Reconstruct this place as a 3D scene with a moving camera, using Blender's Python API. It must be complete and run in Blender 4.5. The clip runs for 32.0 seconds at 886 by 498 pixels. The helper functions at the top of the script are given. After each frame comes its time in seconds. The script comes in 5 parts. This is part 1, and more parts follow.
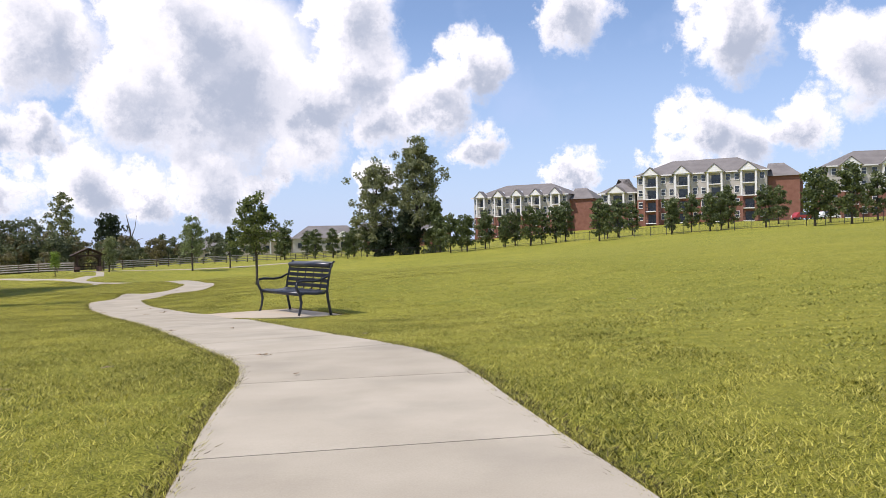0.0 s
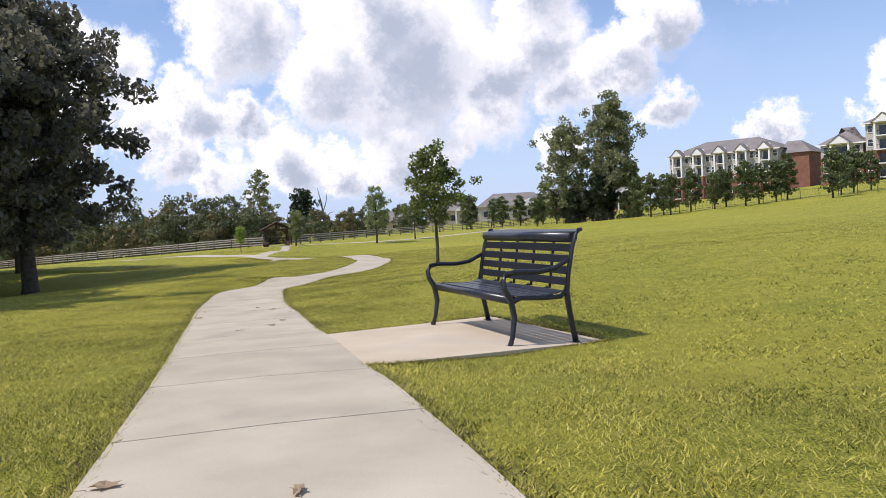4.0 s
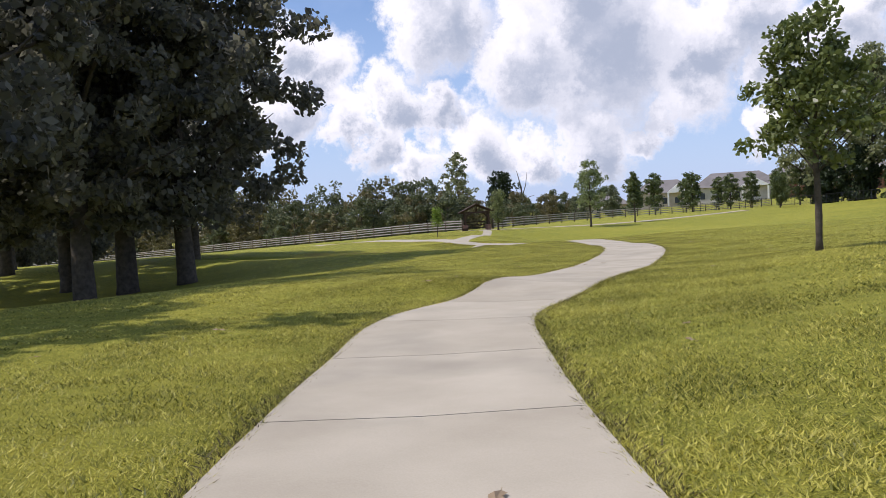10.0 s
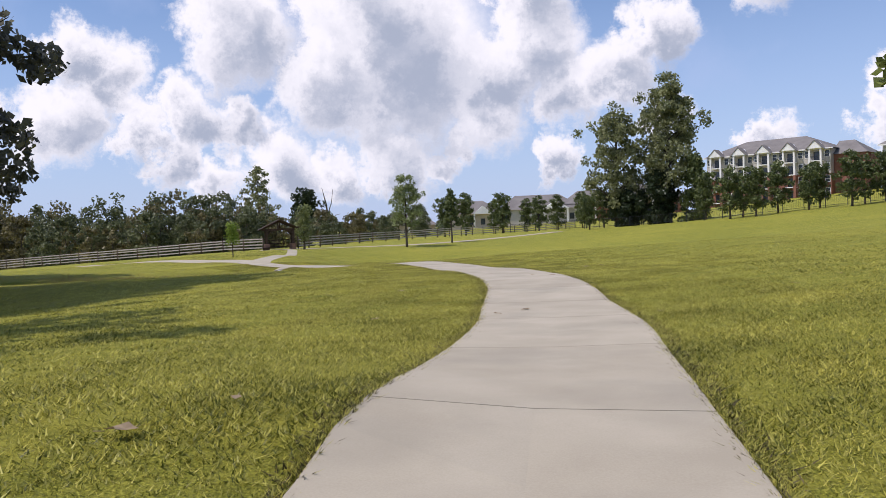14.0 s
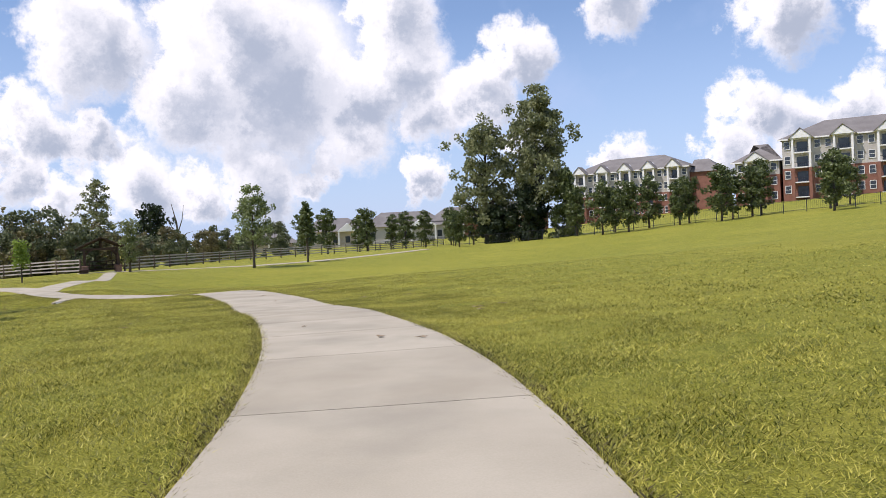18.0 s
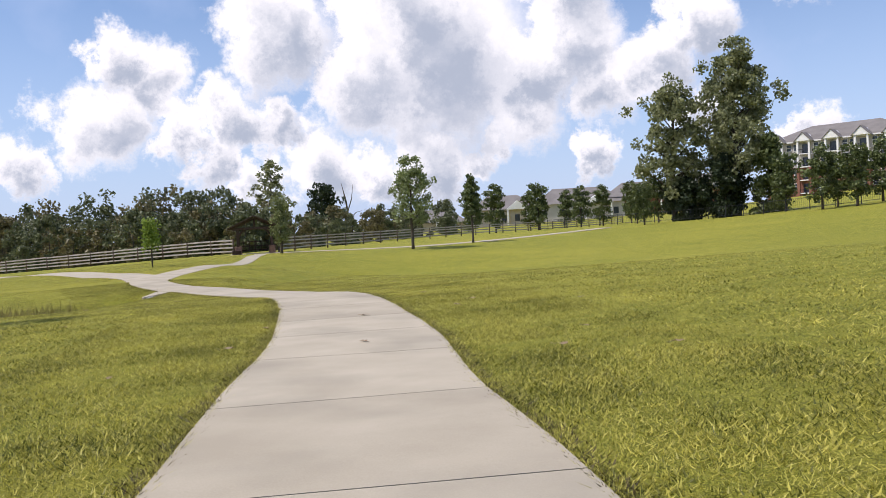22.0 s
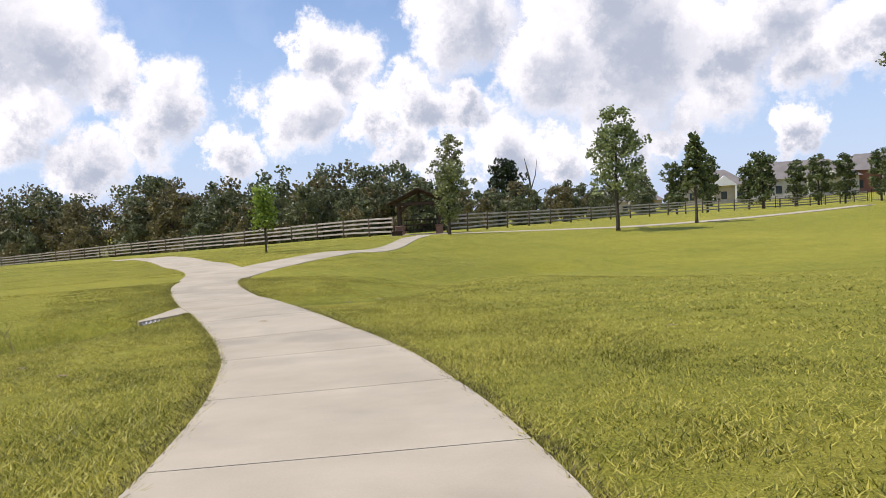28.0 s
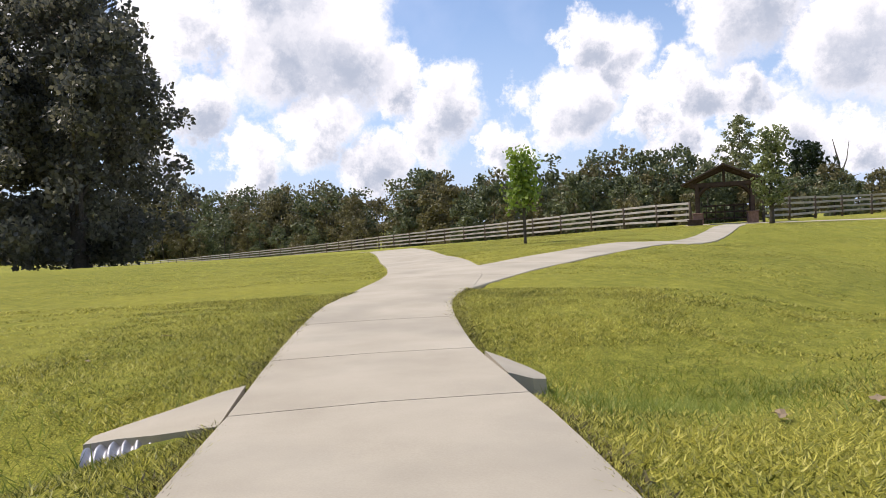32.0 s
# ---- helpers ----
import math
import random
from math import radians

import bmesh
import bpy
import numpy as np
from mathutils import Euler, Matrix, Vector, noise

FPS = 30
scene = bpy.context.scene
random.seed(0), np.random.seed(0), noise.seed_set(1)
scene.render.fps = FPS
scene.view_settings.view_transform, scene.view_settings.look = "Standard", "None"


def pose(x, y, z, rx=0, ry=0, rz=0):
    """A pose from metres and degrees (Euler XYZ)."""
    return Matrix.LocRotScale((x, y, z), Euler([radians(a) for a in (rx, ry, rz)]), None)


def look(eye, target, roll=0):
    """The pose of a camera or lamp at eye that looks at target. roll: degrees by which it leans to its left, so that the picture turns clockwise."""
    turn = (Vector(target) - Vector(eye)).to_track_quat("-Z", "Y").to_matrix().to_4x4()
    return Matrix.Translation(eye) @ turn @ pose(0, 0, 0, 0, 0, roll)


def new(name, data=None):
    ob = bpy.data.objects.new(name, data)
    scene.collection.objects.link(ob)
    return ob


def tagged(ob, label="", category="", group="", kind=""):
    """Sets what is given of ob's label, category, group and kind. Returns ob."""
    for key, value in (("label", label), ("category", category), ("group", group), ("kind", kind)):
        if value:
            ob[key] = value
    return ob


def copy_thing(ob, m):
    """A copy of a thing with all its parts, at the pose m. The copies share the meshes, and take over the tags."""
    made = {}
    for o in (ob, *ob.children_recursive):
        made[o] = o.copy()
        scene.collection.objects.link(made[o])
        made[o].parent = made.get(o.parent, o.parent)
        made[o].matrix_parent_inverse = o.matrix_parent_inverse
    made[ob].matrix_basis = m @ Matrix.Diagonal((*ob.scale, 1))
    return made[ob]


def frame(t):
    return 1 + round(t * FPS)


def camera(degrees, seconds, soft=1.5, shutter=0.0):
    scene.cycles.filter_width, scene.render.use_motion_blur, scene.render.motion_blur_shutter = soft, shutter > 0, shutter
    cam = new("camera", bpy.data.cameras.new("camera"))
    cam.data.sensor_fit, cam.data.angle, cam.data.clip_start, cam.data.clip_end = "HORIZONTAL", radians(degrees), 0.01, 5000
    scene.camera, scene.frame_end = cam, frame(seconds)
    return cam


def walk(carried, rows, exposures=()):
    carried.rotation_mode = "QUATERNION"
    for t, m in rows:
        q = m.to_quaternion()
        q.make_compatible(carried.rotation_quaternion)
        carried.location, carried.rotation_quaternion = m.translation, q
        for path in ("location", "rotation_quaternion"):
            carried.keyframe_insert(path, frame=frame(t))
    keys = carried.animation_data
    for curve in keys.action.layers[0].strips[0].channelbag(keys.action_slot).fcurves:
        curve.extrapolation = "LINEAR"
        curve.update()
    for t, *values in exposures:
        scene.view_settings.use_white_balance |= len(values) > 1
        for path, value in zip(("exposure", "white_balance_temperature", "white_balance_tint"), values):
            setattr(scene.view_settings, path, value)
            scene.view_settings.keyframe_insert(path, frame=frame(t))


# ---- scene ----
cam = camera(59.1, 32.0, soft=0.55)
PATH = [
    (0, 0.098, -0.001, 0.896, -0.47, 1.20, 0.45),
    (0.5, -0.050, 1.146, 0.894, 0.05, 1.11, 1.82),
    (1, -0.228, 2.290, 0.891, -0.18, 0.96, 3.38),
    (1.5, -0.446, 3.395, 0.872, -0.09, 0.88, 5.31),
    (2, -0.687, 4.437, 0.834, -0.74, 0.64, 7.25),
    (2.5, -0.931, 5.441, 0.788, -1.38, 1.29, 8.34),
    (4.5, -2.144, 9.487, 0.692, -2.48, 3.20, 16.98),
    (5, -2.587, 10.421, 0.628, -2.29, 3.51, 20.45),
    (5.5, -3.031, 11.328, 0.572, -2.45, 4.28, 22.82),
    (6, -3.477, 12.204, 0.522, -2.58, 4.37, 24.05),
    (6.5, -3.929, 13.072, 0.474, -2.73, 4.92, 25.11),
    (7, -4.401, 13.944, 0.427, -2.67, 4.91, 26.22),
    (7.5, -4.904, 14.824, 0.380, -2.82, 4.83, 27.45),
    (8, -5.427, 15.719, 0.333, -2.81, 4.37, 28.17),
    (8.5, -5.954, 16.626, 0.281, -2.71, 4.25, 28.48),
    (9, -6.498, 17.542, 0.232, -2.58, 4.08, 28.32),
    (9.5, -7.015, 18.455, 0.202, -2.40, 3.28, 28.47),
    (10, -7.505, 19.297, 0.188, -2.54, 3.32, 28.12),
    (10.5, -7.976, 20.063, 0.174, -2.49, 3.18, 27.65),
    (11, -8.434, 20.817, 0.157, -2.42, 3.46, 26.99),
    (11.5, -8.912, 21.576, 0.138, -2.39, 3.08, 26.31),
    (12, -9.392, 22.377, 0.117, -2.22, 3.14, 25.11),
    (12.5, -9.904, 23.267, 0.091, -2.24, 3.15, 23.67),
    (13, -10.401, 24.275, 0.053, -2.16, 2.88, 20.91),
    (13.5, -10.827, 25.380, 0.009, -2.16, 2.48, 17.69),
    (14, -11.133, 26.550, -0.027, -1.78, 2.44, 13.75),
    (14.5, -11.343, 27.707, -0.055, -1.15, 2.38, 9.03),
    (15, -11.481, 28.777, -0.069, -0.49, 3.04, 4.79),
    (15.5, -11.584, 29.763, -0.070, -0.61, 2.78, 2.33),
    (17.5, -11.850, 33.515, -0.174, -1.44, 2.91, 2.84),
    (18, -11.962, 34.617, -0.193, -0.87, 2.72, 4.08),
    (18.5, -12.092, 35.740, -0.204, -0.86, 2.55, 5.42),
    (19, -12.241, 36.879, -0.214, -1.09, 2.84, 6.59),
    (19.5, -12.411, 38.010, -0.225, -0.89, 2.81, 7.73),
    (20, -12.610, 39.133, -0.235, -0.82, 2.83, 8.89),
    (20.5, -12.840, 40.247, -0.243, -0.75, 2.40, 10.59),
    (21, -13.099, 41.341, -0.254, -0.92, 3.07, 11.88),
    (21.5, -13.405, 42.434, -0.267, -1.42, 2.84, 13.60),
    (22, -13.766, 43.535, -0.286, -1.81, 3.02, 16.46),
    (22.5, -14.162, 44.636, -0.319, -1.60, 3.22, 17.95),
    (23, -14.574, 45.741, -0.358, -1.76, 3.23, 18.76),
    (23.5, -15.009, 46.849, -0.398, -1.95, 3.34, 19.54),
    (24, -15.471, 47.934, -0.437, -1.54, 3.08, 21.38),
    (24.5, -15.931, 48.964, -0.466, -1.35, 2.80, 22.38),
    (25, -16.366, 49.941, -0.483, -1.29, 2.42, 23.04),
    (25.5, -16.785, 50.885, -0.496, -1.10, 2.53, 24.03),
    (27.5, -18.486, 54.451, -0.527, -1.88, 3.40, 28.72),
    (28, -19.009, 55.315, -0.571, -2.57, 2.85, 29.79),
    (28.5, -19.549, 56.193, -0.615, -2.52, 2.51, 30.91),
    (29, -20.129, 57.081, -0.669, -2.94, 2.91, 32.70),
    (29.5, -20.782, 57.984, -0.736, -3.54, 3.05, 35.16),
    (30, -21.525, 58.901, -0.811, -3.22, 3.34, 37.57),
    (30.5, -22.348, 59.815, -0.881, -2.65, 3.84, 40.75),
    (31, -23.226, 60.694, -0.941, -2.44, 4.05, 44.31),
    (31.5, -24.130, 61.500, -0.988, -1.80, 3.97, 47.39),
    (32, -25.042, 62.235, -1.020, -1.91, 3.03, 49.32),
]
walk(cam, [(t, pose(x, y, z, 90 + pitch, roll, yaw)) for t, x, y, z, pitch, roll, yaw in PATH], [(0.0, -0.02, 6500, 17), (2.5, -0.02, 6500, 17), (4.5, 0.0, 6450, 17), (6.0, -0.1, 6450, 17), (9.0, -0.14, 6300, 18), (13.0, -0.2, 6300, 18), (14.5, -0.27, 6350, 19), (16.5, -0.1, 6400, 18), (20.0, -0.09, 6450, 17), (25.0, -0.08, 6600, 17), (28.0, -0.03, 6650, 16), (32.0, 0.04, 6650, 16)])

# ---- sky, clouds and sun ----
SUN_EL, SUN_WAY = radians(57), Vector((0.86, 0.51))  # height of the sun; the way that shadows fall
SKY, CLOUD_GAIN, SUN_POWER = 0.15, 1.16, 4.2

# cumulus heaps: degrees to the left of +y, degrees of height, radius in degrees
CLOUDS = [(16.5, 12.1, 8.2), (21.3, 10.6, 5.0), (9.4, 10.7, 4.3), (6.7, 12.7, 4.3), (10.3, 8.1, 3.9), (-1.8, 12.7, 3.0),
          (1.2, 10.0, 3.5), (4.1, 9.1, 3.3), (-2.2, 7.3, 2.5), (6.8, 16.3, 3.9), (18.6, 15.9, 5.8), (27.8, 13.9, 4.8),
          (25.7, 4.7, 3.7), (21.7, 4.1, 2.7), (17.0, 4.5, 3.1), (-9.6, 15.9, 3.5), (-20.3, 14.5, 4.0),
          (-27.9, 11.4, 3.9), (-17.8, 7.6, 2.7), (-20.5, 6.5, 3.1), (-24.4, 7.5, 2.5), (-9.5, 5.1, 2.3)]
CLOUDS += [(28.1, 7.9, 2.3), (60.8, 13.8, 6.2), (58.0, 6.9, 3.7), (66.3, 8.8, 3.1), (48.5, 8.3, 3.7), (39.9, 7.8, 3.9),
           (36.6, 10.7, 3.3), (31.2, 8.6, 2.9), (54.1, 4.5, 2.9), (32.6, 5.5, 2.5), (56.5, 12.8, 5.8),
           (-15.6, 4.8, 2.5), (80, 12, 9), (105, 18, 12), (-50, 14, 9), (-80, 20, 12), (150, 22, 14), (200, 18, 14), (0, 48, 14), (52.5, 10.2, 2.8), (63, 5, 2.8), (71, 11, 4), (38.5, 12.2, 2.6), (50.5, 6.0, 2.4), (44.5, 4.8, 2.3), (35, 7.4, 2.6), (61.5, 17, 4.6), (67, 14.2, 3.6), (13, 5.2, 2.4), (5.5, 4.6, 2.2), (30, 3.6, 2.2), (69, 5.2, 2.6)]


def build_world():
    world = bpy.data.worlds.new("sky")
    scene.world = world
    world.use_nodes = True
    nt = world.node_tree
    nt.nodes.clear()
    n, lk = nt.nodes.new, nt.links.new

    def math_node(op, a, b=None, c=None):
        m = n("ShaderNodeMath")
        m.operation = op
        for i, v in enumerate((a, b, c)):
            if v is None:
                continue
            if isinstance(v, (int, float)):
                m.inputs[i].default_value = v
            else:
                lk(v, m.inputs[i])
        return m.outputs[0]

    geo = n("ShaderNodeTexCoord")
    way = geo.outputs["Generated"]
    # ragged edges: the direction is bent by noise before it meets the heaps
    warp = n("ShaderNodeTexNoise")
    warp.inputs["Scale"].default_value, warp.inputs["Detail"].default_value = 11.0, 9.0
    warp.inputs["Roughness"].default_value = 0.68
    lk(way, warp.inputs["Vector"])
    sub = n("ShaderNodeVectorMath")
    sub.operation = "SUBTRACT"
    lk(warp.outputs["Color"], sub.inputs[0])
    sub.inputs[1].default_value = (0.5, 0.5, 0.5)
    bent = n("ShaderNodeVectorMath")
    bent.operation = "MULTIPLY_ADD"
    lk(sub.outputs[0], bent.inputs[0])
    bent.inputs[1].default_value = (0.155, 0.155, 0.115)
    lk(way, bent.inputs[2])
    full = core = None
    for az, el, r in CLOUDS:
        a, e, r = radians(az), radians(el), r * 0.95
        c = Vector((-math.sin(a) * math.cos(e), math.cos(a) * math.cos(e), math.sin(e)))
        d = n("ShaderNodeVectorMath")
        d.operation = "DISTANCE"
        lk(bent.outputs[0], d.inputs[0])
        d.inputs[1].default_value = c
        m = math_node("MULTIPLY_ADD", d.outputs["Value"], -1 / math.sin(radians(r)), 1.0)
        full = m if full is None else math_node("SMOOTH_MAX", full, m, 0.12)
        c2 = c + (Vector((math.cos(a), math.sin(a), 0)) * 0.2 - Vector((0, 0, 0.34))) * math.sin(radians(r))
        d2 = n("ShaderNodeVectorMath")
        d2.operation = "DISTANCE"
        lk(bent.outputs[0], d2.inputs[0])
        d2.inputs[1].default_value = c2
        m2 = math_node("MULTIPLY_ADD", d2.outputs["Value"], -1 / math.sin(radians(r)), 1.0)
        core = m2 if core is None else math_node("SMOOTH_MAX", core, m2, 0.2)
    fine = n("ShaderNodeTexNoise")
    fine.inputs["Scale"].default_value, fine.inputs["Detail"].default_value = 22.0, 8.0
    fine.inputs["Roughness"].default_value = 0.62
    lk(way, fine.inputs["Vector"])
    ragged = math_node("MULTIPLY_ADD", fine.outputs["Fac"], 0.55, -0.27)
    dens = math_node("ADD", full, ragged)
    mask = n("ShaderNodeMapRange")
    mask.interpolation_type = "SMOOTHSTEP"
    lk(dens, mask.inputs["Value"])
    mask.inputs["From Min"].default_value, mask.inputs["From Max"].default_value = -0.04, 0.36
    # thin haze of cloud low over the horizon and between the heaps
    sep = n("ShaderNodeSeparateXYZ")
    lk(way, sep.inputs[0])
    low = n("ShaderNodeMapRange")
    lk(sep.outputs["Z"], low.inputs["Value"])
    low.inputs["From Min"].default_value, low.inputs["From Max"].default_value = 0.0, 0.27
    low.inputs["To Min"].default_value, low.inputs["To Max"].default_value = 0.85, 0.12
    veil = n("ShaderNodeTexNoise")
    veil.inputs["Scale"].default_value, veil.inputs["Detail"].default_value = 5.0, 6.0
    lk(way, veil.inputs["Vector"])
    thin = n("ShaderNodeMapRange")
    lk(veil.outputs["Fac"], thin.inputs["Value"])
    thin.inputs["From Min"].default_value, thin.inputs["From Max"].default_value = 0.42, 0.66
    thin.inputs["To Max"].default_value = 0.6
    haze = math_node("MAXIMUM", low.outputs[0], thin.outputs[0])
    cover = mask.outputs[0]
    # grey bellies, white rims
    grey = n("ShaderNodeMapRange")
    soft = n("ShaderNodeTexNoise")
    soft.inputs["Scale"].default_value, soft.inputs["Detail"].default_value = 13.0, 5.0
    soft.inputs["Roughness"].default_value = 0.5
    lk(bent.outputs[0], soft.inputs["Vector"])
    billow = math_node("ADD", math_node("MULTIPLY_ADD", soft.outputs["Fac"], 1.0, -0.5), math_node("MULTIPLY_ADD", fine.outputs["Fac"], 0.32, -0.16))
    lk(math_node("ADD", core, billow), grey.inputs["Value"])
    grey.inputs["From Min"].default_value, grey.inputs["From Max"].default_value = 0.05, 0.98
    grey.interpolation_type = "SMOOTHSTEP"
    tone = n("ShaderNodeMix")
    tone.data_type = "RGBA"
    lk(grey.outputs[0], tone.inputs["Factor"])
    tone.inputs["A"].default_value, tone.inputs["B"].default_value = (1.0, 1.0, 1.02, 1), (0.42, 0.48, 0.58, 1)
    sky = n("ShaderNodeTexSky")
    sky.sky_type, sky.sun_disc = "NISHITA", False
    sky.sun_elevation, sky.sun_rotation = SUN_EL, math.atan2(-SUN_WAY.x, -SUN_WAY.y)
    sky.dust_density, sky.ozone_density, sky.air_density = 0.3, 5.0, 1.0
    blue, white, mix, out = n("ShaderNodeBackground"), n("ShaderNodeBackground"), n("ShaderNodeMixShader"), n("ShaderNodeOutputWorld")
    lk(sky.outputs[0], blue.inputs["Color"])
    blue.inputs["Strength"].default_value = SKY
    lk(tone.outputs["Result"], white.inputs["Color"])
    white.inputs["Strength"].default_value = CLOUD_GAIN
    lk(cover, mix.inputs[0])
    pale, veiled = n("ShaderNodeBackground"), n("ShaderNodeMixShader")
    pale.inputs["Color"].default_value, pale.inputs["Strength"].default_value = (0.57, 0.73, 1.05, 1), 0.93
    lk(haze, veiled.inputs[0])
    lk(blue.outputs[0], veiled.inputs[1])
    lk(pale.outputs[0], veiled.inputs[2])
    lk(veiled.outputs[0], mix.inputs[1])
    lk(white.outputs[0], mix.inputs[2])
    lk(mix.outputs[0], out.inputs["Surface"])


build_world()
sun = new("sun", bpy.data.lights.new("sun", "SUN"))
sun.data.energy, sun.data.angle, sun.data.color = SUN_POWER, radians(0.53), (1.0, 0.955, 0.88)
w2 = SUN_WAY.normalized() * math.cos(SUN_EL)
sun.matrix_world = look((-60, -30, 90), (-60 + w2.x, -30 + w2.y, 90 - math.sin(SUN_EL)))


# ---- materials ----
def surface(name, low, high, scale=6.0, rough=0.8, metal=0.0, bump=0.3, grain=60.0, vary=0.0, spec=0.4, stain=None, stain_scale=0.6, depth=0.01):
    """A paint, stone, wood or metal with two scales of variation; vary: spread by object or island."""
    m = bpy.data.materials.new(name)
    m.use_nodes = True
    nt = m.node_tree
    n, lk = nt.nodes.new, nt.links.new
    b = nt.nodes["Principled BSDF"]
    co = n("ShaderNodeTexCoord")
    big, small = n("ShaderNodeTexNoise"), n("ShaderNodeTexNoise")
    big.inputs["Scale"].default_value, big.inputs["Detail"].default_value = scale, 6
    small.inputs["Scale"].default_value, small.inputs["Detail"].default_value = grain, 4
    lk(co.outputs["Object"], big.inputs["Vector"])
    lk(co.outputs["Object"], small.inputs["Vector"])
    add = n("ShaderNodeMath")
    add.operation = "MULTIPLY_ADD"
    lk(small.outputs["Fac"], add.inputs[0])
    add.inputs[1].default_value = 0.45
    lk(big.outputs["Fac"], add.inputs[2])
    mr = n("ShaderNodeMapRange")
    mr.inputs["From Min"].default_value, mr.inputs["From Max"].default_value = 0.45, 1.0
    lk(add.outputs[0], mr.inputs["Value"])
    fac = mr.outputs[0]
    if vary:
        info, isl = n("ShaderNodeObjectInfo"), n("ShaderNodeMath")
        isl.operation = "MULTIPLY_ADD"
        lk(info.outputs["Random"], isl.inputs[0])
        isl.inputs[1].default_value = vary
        lk(fac, isl.inputs[2])
        off = n("ShaderNodeMath")
        off.operation = "SUBTRACT"
        lk(isl.outputs[0], off.inputs[0])
        off.inputs[1].default_value = vary / 2
        fac = off.outputs[0]
    mix = n("ShaderNodeMix")
    mix.data_type = "RGBA"
    lk(fac, mix.inputs["Factor"])
    mix.inputs["A"].default_value, mix.inputs["B"].default_value = (*low, 1), (*high, 1)
    col = mix.outputs["Result"]
    if stain:
        spot, ramp, mx = n("ShaderNodeTexNoise"), n("ShaderNodeMapRange"), n("ShaderNodeMix")
        spot.inputs["Scale"].default_value, spot.inputs["Detail"].default_value = stain_scale, 8
        lk(co.outputs["Object"], spot.inputs["Vector"])
        lk(spot.outputs["Fac"], ramp.inputs["Value"])
        ramp.inputs["From Min"].default_value, ramp.inputs["From Max"].default_value = 0.5, 0.72
        ramp.inputs["To Max"].default_value = 0.7
        mx.data_type = "RGBA"
        lk(ramp.outputs[0], mx.inputs["Factor"])
        lk(col, mx.inputs["A"])
        mx.inputs["B"].default_value = (*stain, 1)
        col = mx.outputs["Result"]
    lk(col, b.inputs["Base Color"])
    b.inputs["Roughness"].default_value, b.inputs["Metallic"].default_value = rough, metal
    b.inputs["Specular IOR Level"].default_value = spec
    if bump:
        bp = n("ShaderNodeBump")
        bp.inputs["Strength"].default_value, bp.inputs["Distance"].default_value = bump, depth
        lk(add.outputs[0], bp.inputs["Height"])
        lk(bp.outputs[0], b.inputs["Normal"])
    return m


def leafy(name, dark, light, through_light=0.35, rough=0.55, spread=0.7):
    """Leaves: colour by island, some light through the blade."""
    m = bpy.data.materials.new(name)
    m.use_nodes = True
    nt = m.node_tree
    n, lk = nt.nodes.new, nt.links.new
    b, out = nt.nodes["Principled BSDF"], nt.nodes["Material Output"]
    geo, mix, tr, sh = n("ShaderNodeNewGeometry"), n("ShaderNodeMix"), n("ShaderNodeBsdfTranslucent"), n("ShaderNodeMixShader")
    noise_node, co, add = n("ShaderNodeTexNoise"), n("ShaderNodeTexCoord"), n("ShaderNodeMath")
    noise_node.inputs["Scale"].default_value = 0.8
    lk(co.outputs["Object"], noise_node.inputs["Vector"])
    add.operation = "MULTIPLY_ADD"
    lk(geo.outputs["Random Per Island"], add.inputs[0])
    add.inputs[1].default_value = spread
    half = n("ShaderNodeMath")
    half.operation = "MULTIPLY_ADD"
    lk(noise_node.outputs["Fac"], half.inputs[0])
    half.inputs[1].default_value, half.inputs[2].default_value = 1.2, -0.1 - spread / 2
    lk(half.outputs[0], add.inputs[2])
    mix.data_type, mix.clamp_factor = "RGBA", True
    lk(add.outputs[0], mix.inputs["Factor"])
    mix.inputs["A"].default_value, mix.inputs["B"].default_value = (*dark, 1), (*light, 1)
    lk(mix.outputs["Result"], b.inputs["Base Color"])
    b.inputs["Roughness"].default_value, b.inputs["Specular IOR Level"].default_value = rough, 0.35
    lk(mix.outputs["Result"], tr.inputs["Color"])
    sh.inputs[0].default_value = through_light
    lk(b.outputs[0], sh.inputs[1])
    lk(tr.outputs[0], sh.inputs[2])
    lk(sh.outputs[0], out.inputs["Surface"])
    return m


